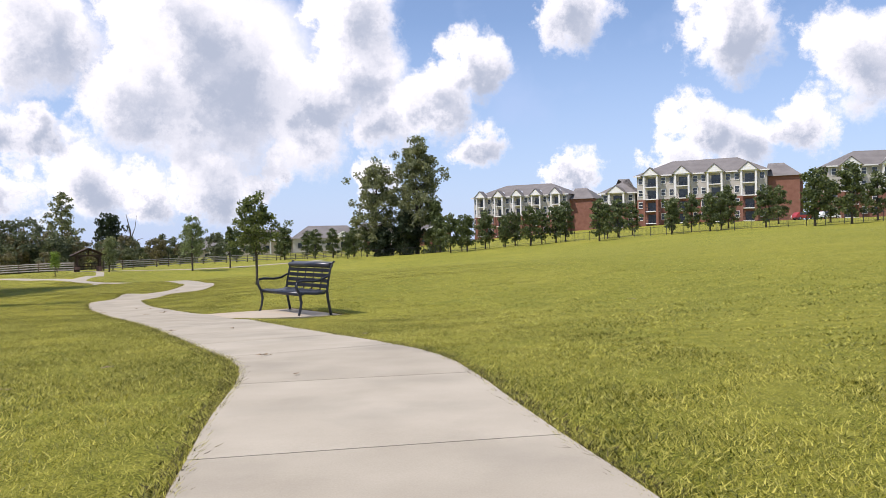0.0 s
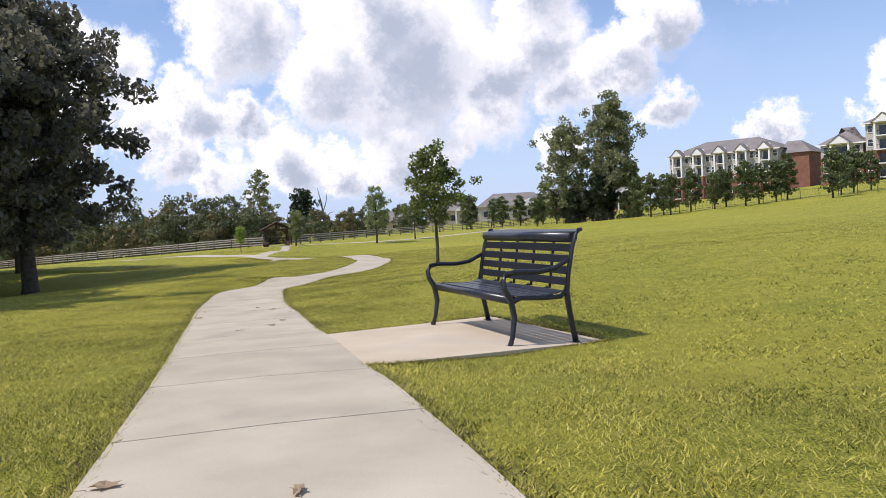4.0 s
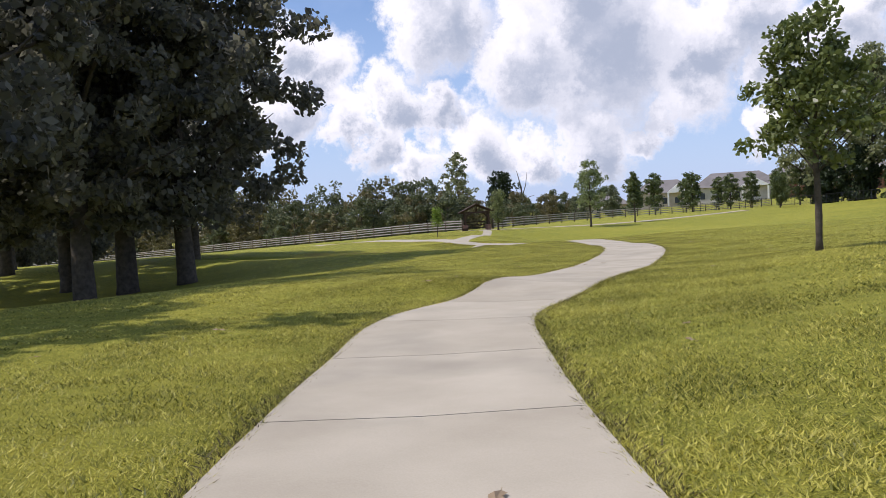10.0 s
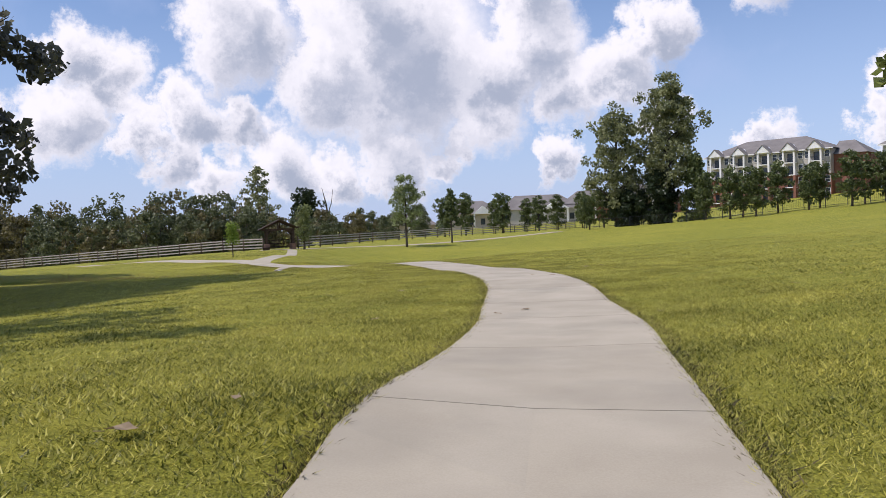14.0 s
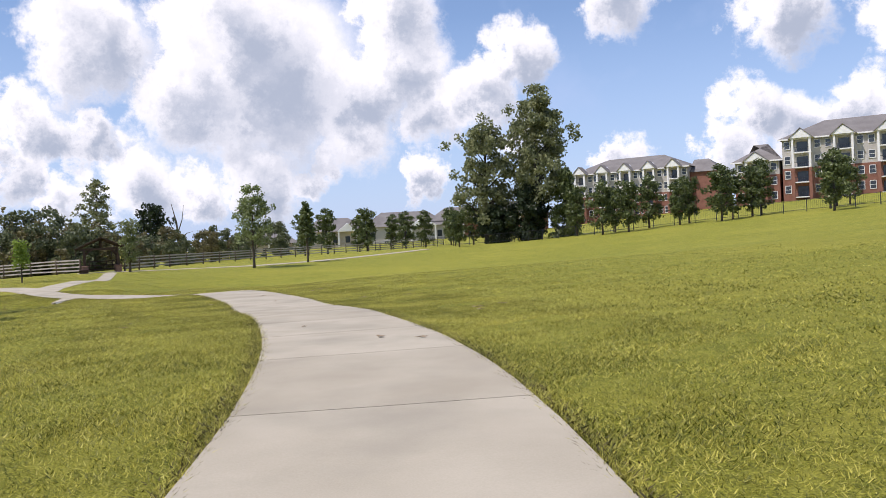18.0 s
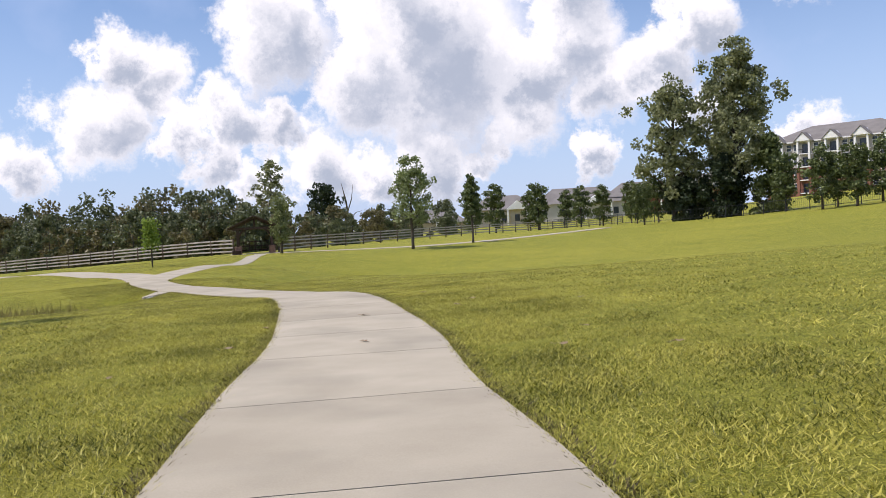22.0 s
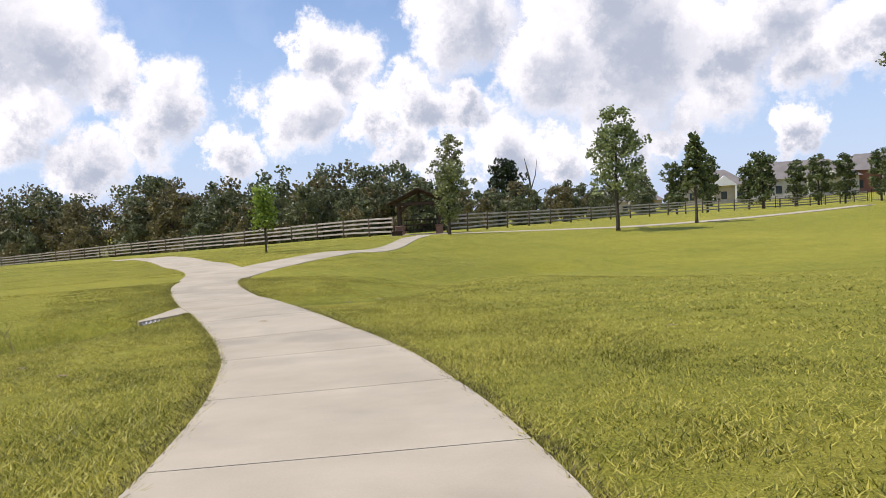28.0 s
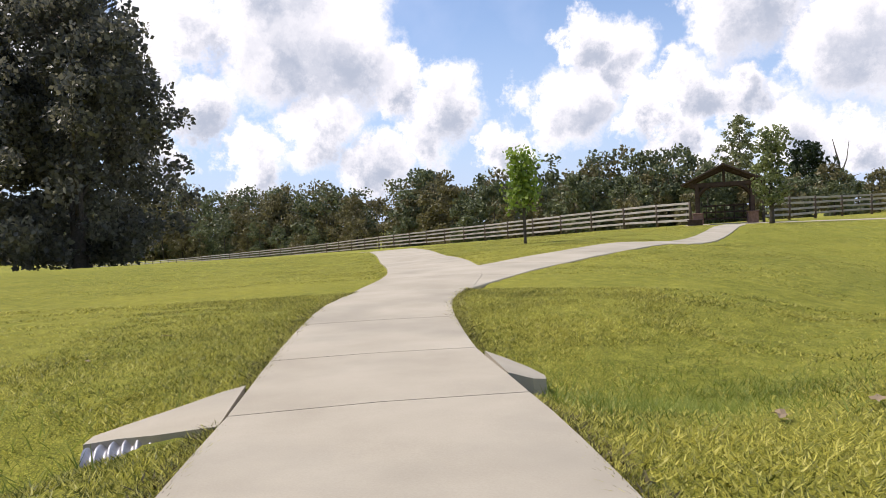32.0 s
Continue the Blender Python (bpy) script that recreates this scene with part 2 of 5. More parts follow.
def lawn_material():
    m = bpy.data.materials.new("mown_grass")
    m.use_nodes = True
    nt = m.node_tree
    n, lk = nt.nodes.new, nt.links.new
    b = nt.nodes["Principled BSDF"]
    co = n("ShaderNodeTexCoord")

    def noise_tex(scale, detail, rough=0.6):
        t = n("ShaderNodeTexNoise")
        t.inputs["Scale"].default_value, t.inputs["Detail"].default_value, t.inputs["Roughness"].default_value = scale, detail, rough
        lk(co.outputs["Object"], t.inputs["Vector"])
        return t.outputs["Fac"]

    def blend(fac, a, c, lo, hi, most=1.0):
        r, x = n("ShaderNodeMapRange"), n("ShaderNodeMix")
        r.inputs["From Min"].default_value, r.inputs["From Max"].default_value, r.inputs["To Max"].default_value = lo, hi, most
        lk(fac, r.inputs["Value"])
        x.data_type = "RGBA"
        lk(r.outputs[0], x.inputs["Factor"])
        for sock, v in (("A", a), ("B", c)):
            if isinstance(v, tuple):
                x.inputs[sock].default_value = (*v, 1)
            else:
                lk(v, x.inputs[sock])
        return x.outputs["Result"]

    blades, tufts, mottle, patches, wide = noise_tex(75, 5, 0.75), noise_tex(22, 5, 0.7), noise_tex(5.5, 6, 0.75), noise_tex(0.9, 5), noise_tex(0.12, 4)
    # low blade noise takes the darkest green: shade between blades put into the colour
    col = blend(blades, G_GAP_SHADE, G_MID, 0.40, 0.50)
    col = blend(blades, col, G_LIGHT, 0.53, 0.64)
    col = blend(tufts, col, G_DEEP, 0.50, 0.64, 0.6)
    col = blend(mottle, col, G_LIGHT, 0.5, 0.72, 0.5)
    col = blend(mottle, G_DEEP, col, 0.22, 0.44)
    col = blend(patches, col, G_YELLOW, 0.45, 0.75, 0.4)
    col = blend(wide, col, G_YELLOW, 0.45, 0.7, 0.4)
    lk(col, b.inputs["Base Color"])
    b.inputs["Roughness"].default_value, b.inputs["Specular IOR Level"].default_value = 0.85, 0.15
    b.inputs["Sheen Weight"].default_value = 0.0
    add = n("ShaderNodeMath")
    add.operation = "MULTIPLY_ADD"
    lk(tufts, add.inputs[0])
    add.inputs[1].default_value = 1.2
    lk(blades, add.inputs[2])
    bp = n("ShaderNodeBump")
    bp.inputs["Strength"].default_value, bp.inputs["Distance"].default_value = 0.7, 0.03
    lk(add.outputs[0], bp.inputs["Height"])
    lk(bp.outputs[0], b.inputs["Normal"])
    return m


G_GAP_SHADE, G_MID, G_LIGHT = (0.045, 0.056, 0.008), (0.245, 0.25, 0.025), (0.58, 0.535, 0.095)
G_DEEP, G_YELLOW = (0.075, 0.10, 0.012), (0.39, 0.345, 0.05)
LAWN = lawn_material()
BLADES = leafy("grass_blade", (0.095, 0.11, 0.012), (0.70, 0.63, 0.135), 0.36, 0.5, 1.1)
WEEDS = leafy("weed_blade", (0.12, 0.17, 0.022), (0.33, 0.38, 0.07), 0.35)
STRAW = leafy("dry_weed", (0.20, 0.17, 0.06), (0.36, 0.30, 0.11), 0.3)
CONCRETE = surface("pale_concrete", (0.385, 0.335, 0.25), (0.50, 0.442, 0.338), 1.6, 0.9, bump=0.25, grain=120, vary=0.35, spec=0.25, stain=(0.32, 0.285, 0.22), stain_scale=0.9, depth=0.004)
PAD = surface("tan_concrete", (0.45, 0.365, 0.255), (0.56, 0.475, 0.355), 1.6, 0.9, bump=0.2, grain=120, spec=0.25, stain=(0.46, 0.40, 0.32), stain_scale=1.1, depth=0.004)
BED = surface("dark_soil", (0.035, 0.028, 0.02), (0.09, 0.07, 0.045), 8, 0.95, bump=0.6, spec=0.1)
IRON = surface("black_painted_steel", (0.012, 0.013, 0.02), (0.022, 0.024, 0.034), 20, 0.33, bump=0.08, grain=200, spec=0.55)
BARK = surface("grey_bark", (0.05, 0.042, 0.035), (0.13, 0.11, 0.09), 5, 0.95, bump=0.8, grain=30, spec=0.15, depth=0.03)
RAIL = surface("weathered_rail", (0.30, 0.27, 0.24), (0.50, 0.46, 0.42), 4, 0.85, bump=0.4, grain=50, vary=0.4, spec=0.2)
POST = surface("dark_weathered_post", (0.10, 0.075, 0.06), (0.20, 0.16, 0.13), 4, 0.9, bump=0.4, grain=50, vary=0.3, spec=0.2)
TIMBER = surface("dark_stained_timber", (0.035, 0.022, 0.018), (0.085, 0.055, 0.042), 5, 0.75, bump=0.3, grain=40, vary=0.2, spec=0.3)
SHINGLE = surface("brown_shingle", (0.06, 0.042, 0.036), (0.12, 0.085, 0.07), 6, 0.9, bump=0.5, grain=30, spec=0.2)
ROOF_GREY = surface("grey_roof", (0.16, 0.145, 0.135), (0.25, 0.23, 0.215), 0.4, 0.9, bump=0.2, grain=6, spec=0.2)
SIDING = surface("grey_siding", (0.42, 0.39, 0.35), (0.53, 0.50, 0.46), 0.5, 0.8, bump=0.1, grain=8, spec=0.25)
BRICK = surface("red_brick", (0.19, 0.085, 0.06), (0.28, 0.14, 0.105), 0.9, 0.9, bump=0.2, grain=9, spec=0.2)
WHITE = surface("white_paint", (0.72, 0.71, 0.69), (0.82, 0.81, 0.79), 2, 0.6, bump=0.05, spec=0.3)
WINDOW = surface("dark_window", (0.03, 0.035, 0.045), (0.06, 0.07, 0.085), 1, 0.15, bump=0.0, spec=0.6)
TAN = surface("tan_house_wall", (0.42, 0.36, 0.29), (0.55, 0.48, 0.40), 0.8, 0.85, bump=0.1, spec=0.2)
CAR_WHITE = surface("white_car_paint", (0.75, 0.75, 0.76), (0.8, 0.8, 0.81), 1, 0.25, bump=0, spec=0.6)
CAR_RED = surface("red_car_paint", (0.38, 0.03, 0.03), (0.45, 0.05, 0.05), 1, 0.25, bump=0, spec=0.6)
RUBBER = surface("tyre_rubber", (0.015, 0.015, 0.015), (0.03, 0.03, 0.03), 5, 0.9, bump=0.1)
STONE = surface("brown_stone", (0.16, 0.09, 0.07), (0.32, 0.20, 0.16), 7, 0.9, bump=0.5, grain=30, vary=0.4, spec=0.2)
GALV = surface("galvanised_steel", (0.30, 0.30, 0.32), (0.50, 0.49, 0.50), 9, 0.5, metal=0.7, bump=0.2, grain=80, stain=(0.25, 0.18, 0.12), stain_scale=3)
LEAF_OAK = leafy("oak_leaf", (0.065, 0.066, 0.055), (0.235, 0.225, 0.16), 0.52, 0.34)
LEAF_YOUNG = leafy("young_oak_leaf", (0.055, 0.08, 0.02), (0.26, 0.30, 0.09), 0.4, 0.38)
LEAF_MAPLE = leafy("maple_leaf", (0.12, 0.16, 0.05), (0.36, 0.41, 0.19), 0.38, 0.45)
LEAF_PEAR = leafy("pear_leaf", (0.07, 0.10, 0.03), (0.34, 0.37, 0.15), 0.3, 0.42)
LEAF_POPLAR = leafy("poplar_leaf", (0.08, 0.10, 0.042), (0.38, 0.39, 0.19), 0.36, 0.40)
LEAF_GUM = leafy("lime_leaf", (0.14, 0.22, 0.03), (0.34, 0.44, 0.08), 0.45, 0.5)
LEAF_ROW = leafy("row_tree_leaf", (0.045, 0.068, 0.024), (0.18, 0.215, 0.075), 0.25, 0.45)
LEAF_WOOD = leafy("woodland_leaf", (0.055, 0.072, 0.035), (0.22, 0.24, 0.11), 0.25, 0.5)
LEAF_OLIVE = leafy("olive_leaf", (0.085, 0.075, 0.035), (0.27, 0.235, 0.10), 0.25, 0.5)
LEAF_DARK = leafy("shrub_leaf", (0.015, 0.026, 0.010), (0.04, 0.06, 0.022), 0.15, 0.5)
# thatch and soil, kept dark to paint the shadow line beside the concrete
THATCH_SHADE = leafy("shaded_edge_thatch", (0.035, 0.03, 0.012), (0.16, 0.13, 0.05), 0.1, 0.8)
DRY = leafy("dry_leaf", (0.22, 0.14, 0.07), (0.50, 0.40, 0.26), 0.15, 0.6)


# ---- helpers for meshes ----
def mesh_from(name, verts, faces, mat):
    me = bpy.data.meshes.new(name)
    me.from_pydata(verts, [], faces)
    me.materials.append(mat)
    return me


def arrays_mesh(name, co, per, mat, smooth=False):
    """A mesh from an (n, per, 3) array of loose polygons of per corners each."""
    co = np.ascontiguousarray(co, np.float32)
    n = len(co)
    me = bpy.data.meshes.new(name)
    me.vertices.add(n * per)
    me.vertices.foreach_set("co", co.reshape(-1))
    me.loops.add(n * per)
    me.loops.foreach_set("vertex_index", np.arange(n * per, dtype=np.int32))
    me.polygons.add(n)
    me.polygons.foreach_set("loop_start", np.arange(0, n * per, per, dtype=np.int32))
    me.update(calc_edges=True)
    me.materials.append(mat)
    return me


def part(name, bm, material, parent, label=""):
    me = bpy.data.meshes.new(name)
    bm.normal_update()
    bm.to_mesh(me)
    bm.free()
    me.materials.append(material)
    ob = new(name, me)
    ob.parent = parent
    if label:
        tagged(ob, label)
    return ob


def mesh_part(name, me, parent, label=""):
    ob = new(name, me)
    ob.parent = parent
    if label:
        tagged(ob, label)
    return ob


def thing(name, m, label, category, group="", kind=""):
    e = new(name)
    e.empty_display_size = 0.2
    e.matrix_world = m
    return tagged(e, label, category, group, kind)


def box(bm, c, size, rot=None, bevel=0.0):
    """A box centred at c, bevelled on its edges."""
    g = bmesh.ops.create_cube(bm, size=1.0)
    vs = g["verts"]
    bmesh.ops.scale(bm, vec=size, verts=vs)
    if bevel:
        es = list({e for v in vs for e in v.link_edges})
        r = bmesh.ops.bevel(bm, geom=es, offset=bevel, segments=1, affect="EDGES")
        vs = list({v for f in r["faces"] for v in f.verts} | {v for v in vs if v.is_valid})
    m = Matrix.Translation(c) @ (rot or Matrix())
    bmesh.ops.transform(bm, matrix=m, verts=vs)
    return vs


def tube(bm, pts, radii, sides=10, cap=True, flat=1.0):
    """A tube through pts with a radius at each; flat squeezes it sideways."""
    pts = [Vector(p) for p in pts]
    rings, up = [], Vector((0.13, 0.31, 0.94)).normalized()
    for i, p in enumerate(pts):
        d = (pts[min(i + 1, len(pts) - 1)] - pts[max(i - 1, 0)]).normalized()
        side = d.cross(up)
        if side.length < 0.2:
            side = d.cross(Vector((1, 0, 0)))
        side.normalize()
        other = side.cross(d).normalized()
        r = radii[i] if isinstance(radii, (list, tuple)) else radii
        rings.append([bm.verts.new(p + (side * math.cos(a) * flat + other * math.sin(a)) * r) for a in (2 * math.pi * k / sides for k in range(sides))])
    for a, b in zip(rings, rings[1:]):
        for k in range(sides):
            f = bm.faces.new((a[k], a[(k + 1) % sides], b[(k + 1) % sides], b[k]))
            f.smooth = True
    if cap:
        bm.faces.new(rings[0][::-1])
        bm.faces.new(rings[-1])


def prism(bm, outline, z0, z1):
    """An upright prism over an outline of (x, y), anticlockwise."""
    a = [bm.verts.new((x, y, z0)) for x, y in outline]
    b = [bm.verts.new((x, y, z1)) for x, y in outline]
    bm.faces.new(b)
    bm.faces.new(a[::-1])
    n = len(a)
    for i in range(n):
        bm.faces.new((a[i], a[(i + 1) % n], b[(i + 1) % n], b[i]))


# ---- the lie of the land ----
# the walkway's middle line, with its heights
WALKWAY = [(1.016, -6.492, 0.131), (0.466, -0.992, 0.031), (0.147, 1.497, 0.015), (-0.318, 3.966, -0.012), (-0.802, 6.434, -0.076), (-1.868, 8.711, -0.181), (-2.969, 10.937, -0.295), (-4.147, 13.141, -0.385), (-5.366, 15.32, -0.497), (-6.604, 17.492, -0.613), (-7.82, 19.678, -0.709), (-9.057, 21.85, -0.796), (-10.186, 24.084, -0.86), (-11.202, 26.431, -0.885), (-11.505, 28.995, -0.924), (-11.698, 31.428, -0.938)]
WALKWAY += [(-11.855, 33.895, -1.021), (-12.238, 36.362, -1.086), (-12.624, 38.826, -1.084), (-13.202, 41.238, -1.103), (-13.944, 43.598, -1.161), (-14.804, 45.944, -1.226), (-15.832, 48.203, -1.32), (-16.777, 50.518, -1.369), (-17.89, 52.754, -1.407), (-19.071, 54.947, -1.44), (-20.41, 57.056, -1.521), (-21.945, 59.041, -1.676), (-23.667, 60.887, -1.801), (-25.568, 62.528, -1.877), (-27.588, 64.056, -1.895), (-29.624, 65.463, -1.91), (-31.518, 66.973, -1.85), (-32.42, 68.02, -1.79)]
LEFT_WAY = [(-32.42, 68.02, -1.79), (-33.75, 69.45, -1.80), (-35.2, 70.65, -1.80), (-38.9, 73.2, -1.82), (-42.4, 75.6, -1.84), (-46.2, 78.1, -1.87), (-50.0, 80.8, -1.95), (-55.0, 84.0, -2.25), (-60.0, 87.0, -2.6)]
RIGHT_WAY = [(-32.42, 68.02, -1.79), (-33.0, 69.3, -1.79), (-33.5, 70.5, -1.77), (-33.95, 72.3, -1.72), (-34.45, 75.3, -1.64), (-36.1, 80.3, -1.61), (-38.7, 86.4, -1.66), (-41.6, 92.3, -1.74), (-44.3, 96.8, -1.80)]
FENCE_WAY = [(-44.0, 97.3, -1.86), (-40.5, 98.6, -1.9), (-35.8, 100.4, -1.96), (-32.2, 102.8, -1.96), (-28.6, 108, -1.88), (-25, 116, -1.75), (-20, 130, -1.6)]
SPOTS = [(-36.3, 43.1, -2.55), (-34.8, 44.5, -2.34), (-55, 49.4, -2.0), (-44.7, 55.5, -1.66), (-31.6, 53.1, -1.66), (-12.7, 29.5, -0.8), (-7.9, 33.2, -0.72),
         (-11.0, 21.3, -0.76), (-6.8, 24.3, -0.67), (-16.1, 60.7, -1.42), (-30, 81, -2.7), (-26.2, 66.1, -1.92), (-30, 61.6, -2.15), (-52.2, 99.7, -1.93),
         (-32.3, 98.2, -2.0), (-29.4, 104.8, -1.9), (-41.67, 95.57, -1.81), (-38.2, 75.66, -1.66), (-14.3, 149.2, -1.6), (-103.6, 108.1, -4.05), (-82.4, 105.3, -3.1), (-61, 101.5, -2.27), (-42.4, 121.4, -1.85), (-20.7, 141.6, -1.46), (-3.66, 18.4, -0.59), (-2.1, 16.4, -0.575), (-1.3, 15.2, -0.55), (-3.0, 15.4, -0.56), (-151, 108.5, -5.9),
         (-8, 126, -1.35), (10, 130, 0.0), (42, 115, 1.75), (60, 108, 2.6), (22, 45, 1.0), (14, 15, 0.62), (-75, 65, -2.4), (-20, 5, -0.6), (30, -10, 1.0),
         (-10, -15, 0.2), (55, 150, 3.2), (-45.7, 98.7, -1.84)]


def _rims(line, lo, hi, reach):
    """Points on both edges of a way, level across it."""
    out = []
    for a, b, c in zip(line[lo - 1 :], line[lo:hi], line[lo + 1 :]):
        d = Vector((c[0] - a[0], c[1] - a[1])).normalized()
        out += [(b[0] - d.y * u, b[1] + d.x * u, b[2]) for u in (-reach, reach)]
    return out


KNOWN = np.array(SPOTS + WALKWAY[:1] + _rims(WALKWAY, 1, len(WALKWAY) - 1, 0.85) + LEFT_WAY[3::2] + RIGHT_WAY[2::2])


def _thin_plate(r2):
    return np.where(r2 > 1e-9, r2 * np.log(np.maximum(r2, 1e-9)), 0.0)


def _solve_land():
    k = len(KNOWN)
    q = np.c_[np.ones(k), KNOWN[:, :2]]
    m = np.zeros((k + 3, k + 3))
    m[:k, :k] = _thin_plate(((KNOWN[:, None, :2] - KNOWN[None, :, :2]) ** 2).sum(-1)) + 0.05 * np.eye(k)
    m[:k, k:], m[k:, :k] = q, q.T
    return np.linalg.solve(m, np.r_[KNOWN[:, 2], 0, 0, 0])


LAND = _solve_land()


def curve(points, step=0.25):
    """A smooth line through points, as an array of about even steps, and the length along it."""
    p = np.array(points, float)
    p = np.vstack([2 * p[0] - p[1], p, 2 * p[-1] - p[-2]])
    out = []
    for i in range(1, len(p) - 2):
        n = max(2, int(np.linalg.norm(p[i + 1] - p[i]) / step))
        u = np.linspace(0, 1, n, endpoint=False)[:, None]
        a, b, c, d = p[i - 1 : i + 3]
        out.append(0.5 * (2 * b + (c - a) * u + (2 * a - 5 * b + 4 * c - d) * u**2 + (3 * b - a - 3 * c + d) * u**3))
    out = np.vstack(out + [p[-2:-1]])
    return out, np.r_[0, np.cumsum(np.linalg.norm(np.diff(out[:, :2], axis=0), axis=1))]


MAIN, MAIN_S = curve(WALKWAY)
LEFT, LEFT_S = curve(LEFT_WAY)
RIGHT, RIGHT_S = curve(RIGHT_WAY)
ALONG, ALONG_S = curve(FENCE_WAY)
HALF = 0.82  # half the width of the walkway


def half_at(s):
    """Half the width of the main walkway at a length along it; it narrows towards the fork."""
    return np.interp(s, [24, 28, 33, 38, 46, 55, 62, 72, 76, 78, 80.5, 83], [0.835, 0.85, 0.83, 0.80, 0.815, 0.84, 0.84, 0.82, 0.79, 0.765, 0.71, 0.68])


DITCH_A, _ = curve([(-30.2, 82, 0), (-28.9, 74, 0), (-27.9, 68.6, 0), (-27.75, 66.4, 0)], 0.5)
DITCH_B, _ = curve([(-29.5, 62.8, 0), (-29.75, 62.1, 0), (-30.6, 60.4, 0), (-34, 57.5, 0), (-39, 55.5, 0), (-47, 56, 0)], 0.5)


def off_line(xy, line):
    """The distance of points from a line of close points."""
    best = np.full(len(xy), 1e9)
    for i in range(0, len(line), 64):
        seg = line[i : i + 64, :2]
        best = np.minimum(best, ((xy[:, None] - seg[None]) ** 2).sum(-1).min(1))
    return np.sqrt(best)


def land(xy, ditches=True):
    """The height of the ground at points (n, 2)."""
    xy = np.asarray(xy, float).reshape(-1, 2)
    out = np.empty(len(xy))
    for i in range(0, len(xy), 20000):
        p = xy[i : i + 20000].copy()
        q = np.c_[p[:, 0].clip(-160, 66), p[:, 1].clip(-22, 158)]
        z = _thin_plate(((q[:, None] - KNOWN[None, :, :2]) ** 2).sum(-1)) @ LAND[:-3] + LAND[-3] + q @ LAND[-2:]
        far = np.hypot(*(p - q).T)
        z += np.where((p[:, 1] > 150) & (p[:, 0] > -70), 0.02 * np.minimum(far, 80), 0)
        near = (p[:, 0] > -60) & (p[:, 0] < -20) & (p[:, 1] > 50) & (p[:, 1] < 90)
        if ditches and near.any():
            z[near] -= 0.27 * np.exp(-((off_line(p[near], DITCH_A) / 1.1) ** 2)) + 0.36 * np.exp(-((off_line(p[near], DITCH_B) / 0.75) ** 2))
        out[i : i + 20000] = z
    return out


def ground_at(x, y, ditches=True):
    return float(land([(x, y)], ditches)[0])


PAD_Z, PAD_OUTLINE = -0.58, [(-3.66, 18.45), (-5.42, 16.80), (-4.06, 14.40), (-2.10, 16.42)]  # the bench's slab


def inside_pad(xy):
    ok = np.ones(len(xy), bool)
    a, b, c, d = PAD_OUTLINE
    reach = [a, (b[0] - 0.14, b[1] - 0.09), (c[0] - 0.14, c[1] - 0.09), d]
    for (x0, y0), (x1, y1) in zip(reach, reach[1:] + reach[:1]):
        ok &= ((x1 - x0) * (xy[:, 1] - y0) - (y1 - y0) * (xy[:, 0] - x0)) > 0
    return ok


def lawn():
    def spread(a, b, fine, lo, hi):
        mid = np.arange(a, b, fine)
        out = [a - 2.0 * 1.22**k for k in range(60) if a - 2.0 * 1.22**k > lo][::-1]
        return np.r_[lo, out, mid, [v for v in (b + 2.0 * 1.22**k for k in range(60)) if v < hi], hi]

    xs, ys = spread(-52, 8, 0.45, -1800, 1800), spread(-6, 106, 0.5, -1500, 2200)
    gx, gy = np.meshgrid(xs, ys, indexing="ij")
    xy = np.c_[gx.ravel(), gy.ravel()]
    z = land(xy)
    rng = np.random.default_rng(3)
    z += rng.normal(0, 0.006, len(z))
    for line, rim in ((MAIN, 0.75), (LEFT, 0.66), (RIGHT, 0.36), (ALONG, 0.7)):  # the lawn dips under the concrete
        box_ = (np.abs(xy[:, 0] + 22) < 34) & (np.abs(xy[:, 1] - 62) < 80)
        d = np.full(len(xy), 9.0)
        d[box_] = off_line(xy[box_], line)
        z -= 0.07 * np.clip((rim - d) / 0.3, 0, 1)
    z[inside_pad(xy)] -= 0.1  # and under the bench's slab
    nx, ny = len(xs), len(ys)
    idx = np.arange(nx * ny).reshape(nx, ny)
    quads = np.stack([idx[:-1, :-1], idx[1:, :-1], idx[1:, 1:], idx[:-1, 1:]], -1).reshape(-1, 4)
    me = bpy.data.meshes.new("ground")
    me.from_pydata(np.c_[xy, z].tolist(), [], quads.tolist())
    me.polygons.foreach_set("use_smooth", np.ones(len(me.polygons), bool))
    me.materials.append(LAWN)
    return tagged(new("ground", me), "mown green park lawn with yellowish patches", "lawn", kind="structure")


lawn()


# ---- concrete walkways ----
def at_length(line, s_all, s):
    p = np.array([np.interp(s, s_all, line[:, k]) for k in range(3)])
    q = np.array([np.interp(s + 0.3, s_all, line[:, k]) for k in range(3)])
    o = np.array([np.interp(s - 0.3, s_all, line[:, k]) for k in range(3)])
    d = (q - o)[:2]
    return p, d / max(np.linalg.norm(d), 1e-6)


